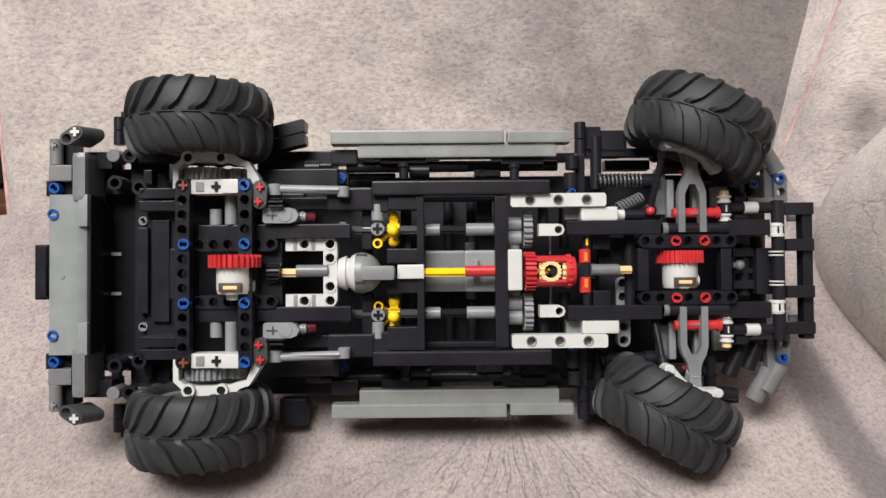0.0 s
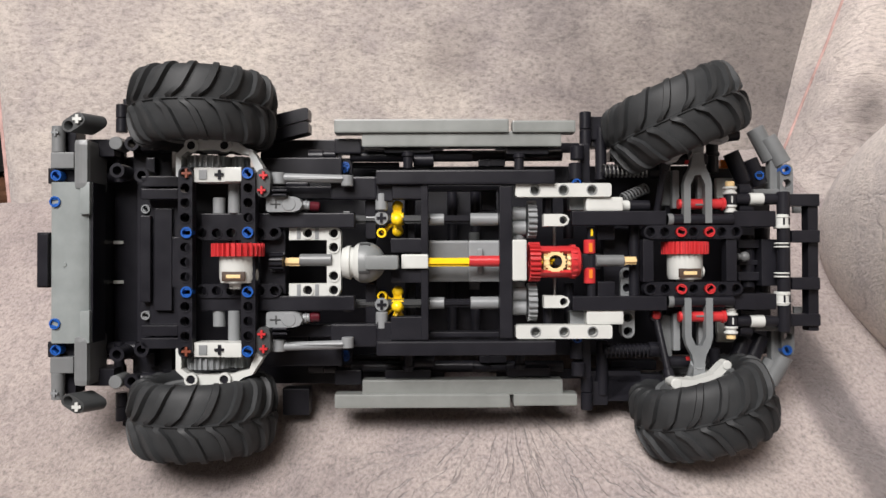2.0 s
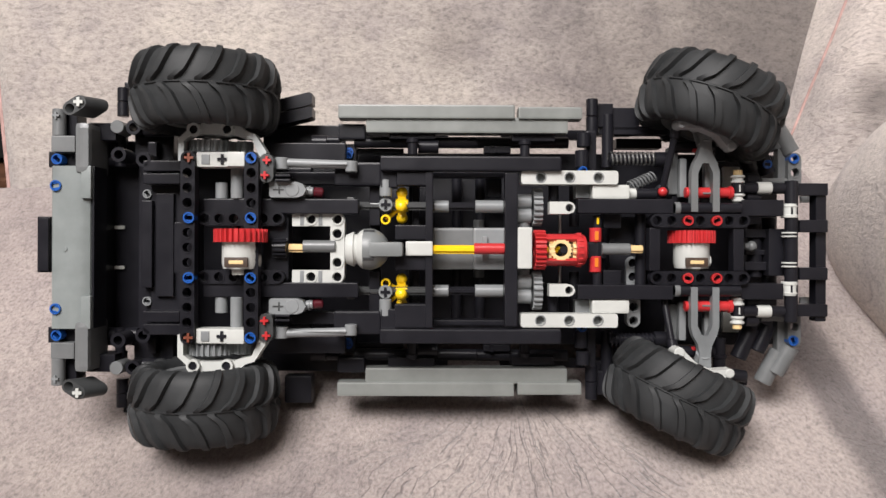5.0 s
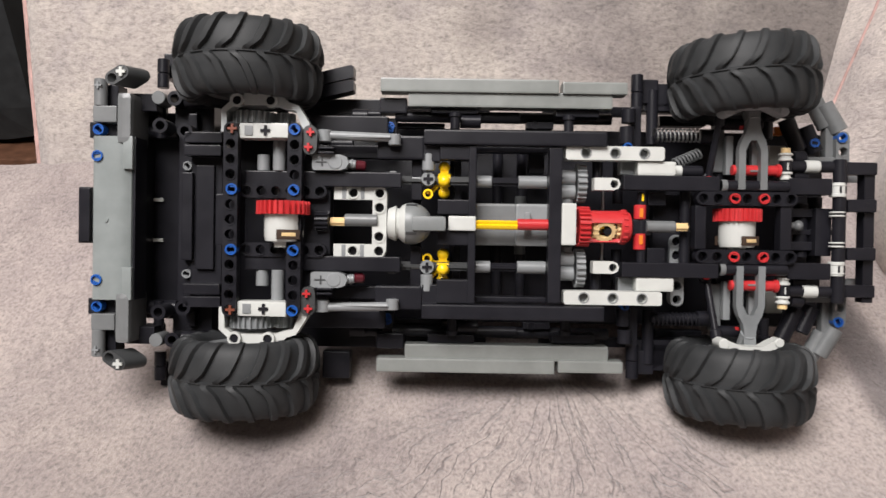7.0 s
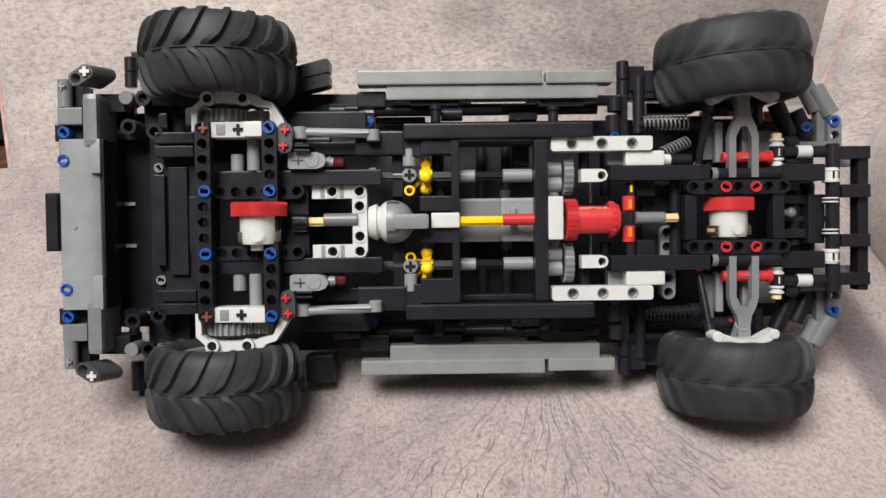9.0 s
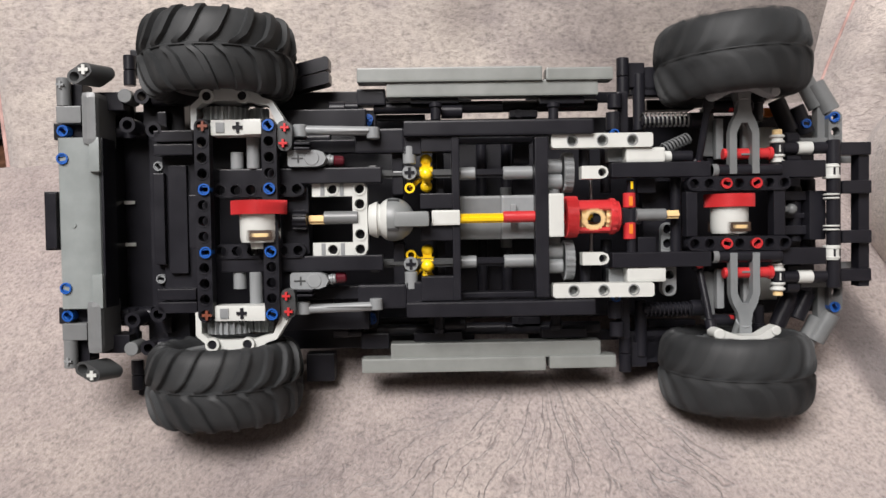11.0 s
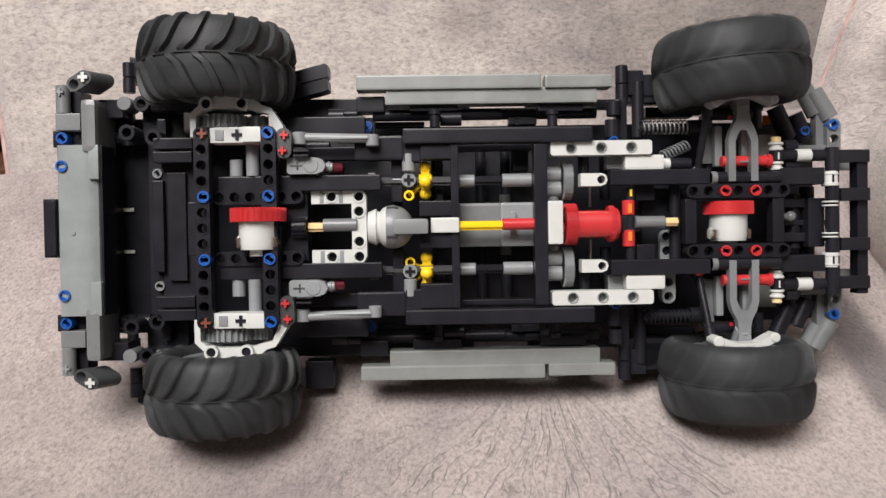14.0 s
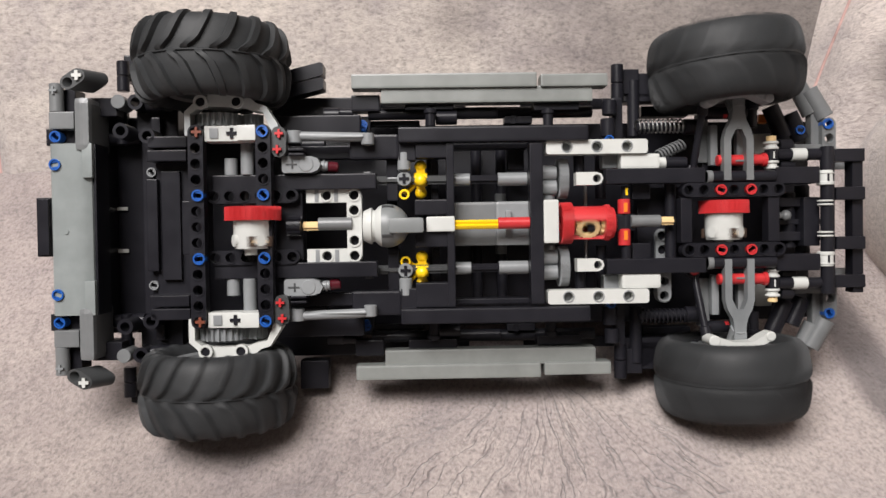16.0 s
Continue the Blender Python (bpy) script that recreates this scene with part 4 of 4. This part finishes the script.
bar("bracket", 161, 170, 30, 43, 38, 48, BLACK)

# gear selectors
selector(103.5, 24.5, 1)
selector(103.5, 24.5, -1)
rod("axle", (84, 25, 24), (131, 25, 24), 2.3, SLATE, mirror=True, cross=True)
bar("stop", 82, 86, 20, 28.5, 19, 28, SLATE, True)
rod("bushing", (130, 27, 24), (139, 27, 24), 3.4, GREY, mirror=True)
rod("axle", (138, 27, 24), (155, 27, 24), 2.3, BLACK, mirror=True, cross=True)
rod("connector", (154, 27, 24), (170, 27, 24), 3.6, GREY, mirror=True)

# gearbox
brick_row(179, 233, 36, 43.6, 16)
bar("block", 219, 240, 28, 36, 18, 34, WHITE, True, bevel=1.5)
bar("block", 211, 221, 29, 37, 26, 34, GREY, True, bevel=0.8)
small_arm(195, 209, 23, 17)
bar("block", 177, 185, -11, 12, 14, 26, WHITE, bevel=1.0)
rod("bushing", (178, 28, 27), (186, 28, 27), 4.2, GREY, mirror=True)
rod("bushing", (178, 28, 19), (186, 28, 19), 4.2, GREY, mirror=True)
rod("bushing", (182, 30, 19), (182, 30, 12), 3.4, GREY, mirror=True)
idler_gear(189.5, 31, 24)
centre_differential()
rod("axle", (199, 30, 44), (199, 30, 27), 3, BLACK, mirror=True)
rod("axle", (212, 36, 44), (212, 36, 13), 3, BLACK, mirror=True)
rod("axle", (204, 38, 26), (204, 38, 9), 1, STEEL, mirror=True)
rod("axle", (223, 24, 19), (223, 24, -22), 2.5, BLACK)
rod("bushing", (222, 24, 12), (222, 24, 4), 3.4, RED, label="red bushing")
rod("bushing", (222, 24, -4), (222, 24, -13), 3.4, RED, label="red bushing")
bar("slot", 222.2, 223.4, 14, 18, 20.9, 22, YELLOW, bevel=0.2)
bar("slot", 221, 223, 5, 10, 20.2, 21, ORANGE, True, bevel=0.2)
rod("axle", (225, 22, 0), (241, 22, 0), 3.3, DARK)
rod("axle", (241, 22, 0), (248, 22, 0), 2.2, TAN, cross=True)
bar("bracket", 216, 228, -5, 4, 22, 32, BLACK, bevel=1)
bar("beam", 211, 264, 20, 28, 17, 25, BLACK, True)
liftarm("beam", 245, 28, -25, 3, "z", GREY, label="grey beam with axle holes")
rod("connector", (241, 27, 31.5), (245.5, 27, 31.5), 3.2, WHITE)
rod("connector", (245.5, 27, 31.5), (257, 27, 31.5), 3.2, BLACK)
liftarm("beam", 246, 34, -8, 3, "z", GREY)
bar("beam", 233, 257, -21, 19, 38, 46, BLACK)
rod("axle", (249, 30, 25), (249, 30, -27), 3, BLACK)
bar("bracket", 227, 237, 12, 21, 26, 34, BLACK, True)

# front axle
liftarm("beam", 255, 16, 16, 7, "x", BLACK, mirror=True)
bar("beam", 251, 257, -12, 12, 18, 26, BLACK)
bar("beam", 298, 304, -12, 12, 18, 26, BLACK)
pin("pin", 272, 15.4, 16, 2.9, RED, mirror=True)
pin("pin", 288, 15.4, 16, 2.9, RED, mirror=True)
rod("axle", (265, 19, 23), (302, 19, 23), 3.2, BLACK, mirror=True)
rod("axle", (265, 18.8, 23), (268, 18.8, 23), 3.5, DARK, mirror=True)
rod("pin", (272, 22, 32), (298, 22, 32), 3, RED, mirror=True, label="long red pin")
bar("pin_slot", 281, 288, 31, 32, 18.6, 20, DARK, True, bevel=0.3)
wishbone(275.4, 287.4, 281.5)
for near, far in ((27, 31.5), (37.6, 42)):
    rod("bushing", (302.5, 24, near), (302.5, 24, far), 3.0, WHITE, mirror=True)
    rod("bushing_flange", (302.5, 24, near), (302.5, 24, near + 1.4), 3.9, WHITE, mirror=True)
    rod("bushing_flange", (302.5, 24, far - 1.4), (302.5, 24, far), 3.9, WHITE, mirror=True)
rod("axle", (302.5, 24, 37.6), (302.5, 24, 31.5), 3.5, BLACK, mirror=True)
bar("slot", 302, 302.8, 32.6, 36.4, 20.2, 20.9, WHITE, True, bevel=0.1)
rod("axle_tip", (302.5, 24, 42), (302.5, 24, 45), 2.6, TAN, mirror=True)
rod("pin_flange", (296.4, 22, 32), (298.6, 22, 32), 3.7, RED, mirror=True)
links = {1: steering_link(), -1: steering_link()}
bar("beam", 303, 327, 19, 28, 20, 30, BLACK, True)
bar("beam", 311, 335, 7, 12, 34, 44, BLACK, True)
bar("beam", 312, 336, -3, 0, 36, 44, BLACK)
rod("axle", (319, 40, 15), (319, 40, -16), 4, BLACK)
rod("axle", (329, 44, 19), (329, 44, -20), 4, BLACK)
ball("axle_end", 313, 30, 2, 3, DARK)
rod("axle", (306, 26, 35), (333, 26, 35), 3.2, BLACK, mirror=True)
rod("bushing", (314, 26, 35), (322, 26, 35), 3.6, WHITE, mirror=True)
rod("connector", (309, 30, 40), (316, 30, 40), 4, BLACK, mirror=True)
rod("connector", (309, 30, 30), (317, 30, 30), 4, BLACK, mirror=True)

# front bumper frame
rod("bar", (333, 24, 39), (333, 24, -41), 3.6, BLACK, label="black tubular bumper bar")
rod("bushing", (332, 24, 26), (332, 24, 18), 4.1, WHITE, mirror=True)
rod("bushing", (332, 24, 25), (332, 24, 24), 4.5, WHITE, mirror=True)
rod("bushing", (332, 24, 20), (332, 24, 18), 4.5, WHITE, mirror=True)
rod("bushing", (332, 24, 10), (332, 24, 9), 4.3, WHITE, mirror=True)
rod("bushing", (332, 24, 8), (332, 24, 7), 4.3, WHITE, mirror=True)
bar("slot", 331, 332, 20, 24, 19.6, 20.5, BLACK, True, bevel=0.1)
bar("beam", 334, 355, 31, 38, 26, 34, BLACK, True)
bar("beam", 338, 354, 10, 17, 24, 32, BLACK, True)
bar("beam", 349, 355, -41, 38, 28, 36, BLACK)
bar("beam", 323, 332, -15, 12, 30, 40, BLACK)
bar("clip", 348, 358, 28, 33, 44, 46, GREY, True, bevel=0.3)
liftarm("beam", 341, 36, 53, 3, "z", DARK, mirror=True)
pin("pin", 340, 35.4, 53, 2.9, BLUE, mirror=True)
rod("double_connector", (326.5, 47, 79), (335.5, 45, 60), 5.3, DARK, mirror=True)
rod("double_connector", (332.5, 44, 73), (341, 42, 57), 5.3, DARK, mirror=True)
bar("bracket", 333, 340, 40, 60, 41, 48, DARK, True, bevel=1.2)
bar("bracket", 322, 338, 39, 42, 38, 46, DARK, True, bevel=0.8)
rod("connector", (310, 42, 64), (318, 42, 46), 4.7, BLACK, mirror=True)
rod("connector", (321.5, 43, 60), (328, 43, 45), 4.6, BLACK, mirror=True)
rod("post", (299, 42, 52), (299, 42, 73), 3.6, BLACK, mirror=True)
rod("post_collar", (299, 42, 62), (299, 42, 64), 4.4, BLACK, mirror=True)
rod("connector", (301, 43, 73.5), (315, 43, 75), 3.6, BLACK, mirror=True)
pin("pin", 325.5, 37.6, 50, 2.6, BLUE)
bar("lamp", 307, 313, 56, 61, 50, 56, ORANGE, bevel=0.8, label="translucent orange lamp")
bar("fender_panel", 305, 315, 36, 50, 52, 56, WHITE, True, bevel=0.8)

# front suspension
spring(232, 258, 52.5, 34, 3.7)
slanted_spring((243, 31, 36), (258, 34, 42.5), 2.9)
rod("pin", (278.5, 31, 58), (281, 31, 58), 2.2, RED, mirror=True)
rod("damper", (232, 34, 52), (266, 34, 52), 2.6, BLACK, mirror=True)
rod("damper", (258, 34, 52), (267, 34, 52), 4.4, BLACK, mirror=True)
rod("strut", (233, 44, 80), (233, 44, 48), 3.4, BLACK, mirror=True)
bar("beam", 228, 269, 68, 73, 44, 52, BLACK, True)
bar("beam", 242, 270, 62, 68, 60, 70, BLACK, True)
bar("beam", 219, 225, 44, 69, 36, 44, BLACK, True, bevel=1.0)
rod("connector", (217, 34, 67), (217, 34, 59), 4, BLACK, mirror=True)
rod("connector", (216, 34, 57), (216, 34, 47), 4, BLACK, mirror=True)
pin("pin", 216, 30, 45, 2.6, BLUE, mirror=True)
bar("hub_plate", 266, 272, 32, 59, 34, 40, DARK, True, bevel=0.8)
bar("beam", 269, 279, 27, 52, 36, 44, BLACK, True)
rod("axle", (269, 32, 59), (292, 32, 59), 3.4, BLACK, mirror=True)

# sills and side frame
bar("skirt", 75, 177, 75, 83, 32, 44, SILL, bevel=1.0, label="grey sill panel")
bar("skirt", 75, 177, -85.2, -77.2, 32, 44, SILL, bevel=1.0, label="grey sill panel")
bar("skirt", 179, 216, 75, 82, 32, 44, SILL, bevel=1.0, label="grey sill panel")
bar("skirt", 179, 216, -84.2, -77.2, 32, 44, SILL, bevel=1.0, label="grey sill panel")
bar("skirt", 91, 208, 67, 76, 34, 46, SILL, bevel=1.0, label="grey sill panel")
bar("skirt", 91, 208, -78.2, -69.2, 34, 46, SILL, bevel=1.0, label="grey sill panel")
bar("bracket", 104, 131, 64, 69, 38, 50, BLACK, True)
bar("bracket", 176, 201, 63, 68, 38, 50, BLACK, True)
rod("post", (118, 34, 64), (118, 34, 54), 2.8, BLACK, mirror=True)
rod("post", (183, 34, 63), (183, 34, 53), 2.8, BLACK, mirror=True)
rod("post_collar", (118, 34, 63), (118, 34, 61), 3.6, BLACK, mirror=True)
rod("post_collar", (183, 34, 62), (183, 34, 60), 3.6, BLACK, mirror=True)
bar("beam", 74, 90, 64, 73, 40, 50, BLACK, True, bevel=1.0)
rod("axle", (60, 46, 64), (75, 46, 64), 2.6, BLACK, mirror=True)
rod("connector", (58, 46, 63), (67, 46, 63), 4, BLACK, mirror=True)
rod("axle", (83, 46, 63), (156, 46, 63), 3.4, BLACK, mirror=True)
rod("axle", (141, 52, 64), (211, 52, 64), 3.4, BLACK, mirror=True)
bar("beam", 160, 176, 57, 61, 46, 54, BLACK, True)
pin("pin", 165, 45, 59, 2.4, BLACK, mirror=True)
rod("connector", (121, 42, 60), (133, 42, 60), 4, BLACK, mirror=True)
bar("side_panel", 26, 76, 63, 75, 58, 62, BLACK, True)
bar("side_panel", 48, 139, 66, 72, 60, 64, BLACK, True)
bar("side_panel", 84, 112, 57, 60, 50, 56, BLACK, True)
bar("side_panel", 171, 227, 67, 73, 60, 64, BLACK, True)
pin("pin", 80, 44, 57, 2.6, BLUE, mirror=True)
bar("bracket", 74, 84, 52, 62, 46, 54, BLACK, True)
pin("pin", 80, 42, 55, 2.2, BLUE, mirror=True)
rod("fender_edge", (-55, 48, 78), (-55, 48, 86.4), 3.4, BLACK, mirror=True)
rod("fender_edge", (-55, 48, 86.8), (-55, 48, 95), 3.4, BLACK, mirror=True)
bar("fender", -57, -50, 85, 100, 54, 80, BLACK, True, bevel=0.8)
slanted_fender()
bar("fender", 42, 58, -92, -76, 46, 58, BLACK, bevel=0.8)
low_fender()
rod("fender_edge", (223, 40, 68), (223, 40, 77.4), 3.5, BLACK, mirror=True)
rod("fender_edge", (223, 40, 77.8), (223, 40, 88), 3.5, BLACK, mirror=True)
bar("fender", 226, 236, 72, 86, 42, 50, BLACK, True, bevel=0.8)
bar("fender", 228, 252, 70, 84, 44, 70, BLACK, True, bevel=0.8)
bar("fender", 308, 320, -82, -74, 52, 66, BLACK, bevel=0.8)
rod("connector", (47, 34, 45), (60, 34, 45), 3.4, BLACK, mirror=True)
bar("bracket", 94, 100, 13, 35, 24, 34, BLACK, True)
rod("axle", (96, 40, 14), (96, 40, 4), 3, BLACK, mirror=True)


# ---- what moves ----
# steering, in degrees, of the upper and the lower front wheel
STEER_TOP = [(0, -26), (0.35, -25), (0.5, -20), (0.7, -12), (1.0, 0), (1.2, 9), (1.5, 16), (2.0, 23), (2.5, 24), (3.1, 23), (3.3, 20), (3.5, 13), (3.7, -6), (3.9, -17), (4.2, -25), (4.9, -25), (5.6, -6), (6.3, 3), (16, 4)]
STEER_LOW = [(0, -29), (0.35, -28), (0.5, -21.5), (0.7, -13), (1.0, -2), (1.2, 5), (1.5, 11), (2.0, 17), (2.5, 18), (3.1, 17), (3.3, 14), (3.5, 8), (3.7, -8), (3.9, -20), (4.2, -28), (4.9, -28), (5.6, -8), (6.3, -1), (16, 1)]
# turning speed, in degrees a second
RUN = {
    "rear_top": [(0, 0), (6.6, 0), (7.6, 18), (16, 24)],
    "rear_low": [(0, 0), (6.6, 0), (7.6, 30), (10, 120), (12, 240), (16, 320)],
    "front_top": [(0, 0), (6.4, 0), (7.2, 140), (7.8, 300), (8.4, 760), (16, 1000)],
    "front_low": [(0, 0), (6.4, 0), (7.2, 120), (7.8, 260), (8.4, 620), (12, 800), (16, 1000)],
    "drive": [(0, 0), (6.4, 0), (7.4, 160), (8.2, 700), (16, 1000)],
}
STEP = 1 / 15


def lerp(rows, t):
    for (t0, a), (t1, b) in zip(rows, rows[1:]):
        if t <= t1:
            return a + (b - a) * (t - t0) / (t1 - t0)
    return rows[-1][1]


def turns(key):
    """The angle reached at each step of the clip."""
    angle, out = 0.0, []
    for i in range(241):
        out.append((i * STEP, angle))
        angle += lerp(RUN[key], (i + 0.5) * STEP) * STEP
    return out


def motions():
    for key, (w, (x, y, z), flip) in wheels.items():
        rows = []
        for t, a in turns(key):
            spin = pose(0, 0, 0, 0, 0, a)
            if key.startswith("front"):
                s = lerp(STEER_TOP if flip > 0 else STEER_LOW, t)
                rows.append((t, mm(x, y, flip * KING[flip]) @ pose(0, 0, 0, 0, -s, 0) @ mm(0, 0, z - flip * KING[flip]) @ spin))
            else:
                rows.append((t, mm(x, y, z) @ spin))
        walk(w, rows)
    for flip, hub in hubs.items():
        rows = [(i * STEP, mm(FRONT[0], FRONT[1] - 11, flip * KING[flip]) @ pose(0, 0, 0, 0, -lerp(STEER_TOP if flip > 0 else STEER_LOW, i * STEP), 0) @ mm(0, 0, flip * (83 - KING[flip]))) for i in range(241)]
        walk(hub, rows)
    for s, tie in links.items():
        rows = []
        for i in range(241):
            t = i * STEP
            turn = lerp(STEER_TOP if s > 0 else STEER_LOW, t)
            a = Vector((0.2605, 0.027, (s * 27.5 - 0.25 * turn) / 1000))
            b = mm(FRONT[0], FRONT[1] - 9, s * KING[s]) @ pose(0, 0, 0, 0, -turn, 0) @ Vector((-0.0155, 0, s * 0.003))
            d = (b - a).normalized()
            side = Vector((0, 1, 0)).cross(d).normalized()
            m = Matrix((side, d.cross(side), d)).transposed().to_4x4()
            m.translation = a
            rows.append((t, m))
        walk(tie, rows)
    drive = turns("drive")
    slow = turns("rear_low")
    for ob, (x, y, z), axis, rate in gears:
        if axis == "x":
            walk(ob, [(t, mm(x, y, z) @ pose(0, 0, 0, -a) @ pose(0, 0, 0, 0, 90, 0)) for t, a in drive])
        else:
            walk(ob, [(t, mm(x, y, z) @ pose(0, 0, 0, 0, 0, -a * rate * 0.3)) for t, a in slow])
    for ob, (x, y, z), axis, rate in spinners:
        walk(ob, [(t, mm(x, y, z) @ (pose(0, 0, 0, a * rate) if axis == "x" else pose(0, 0, 0, 0, 0, a * rate))) for t, a in drive])


motions()
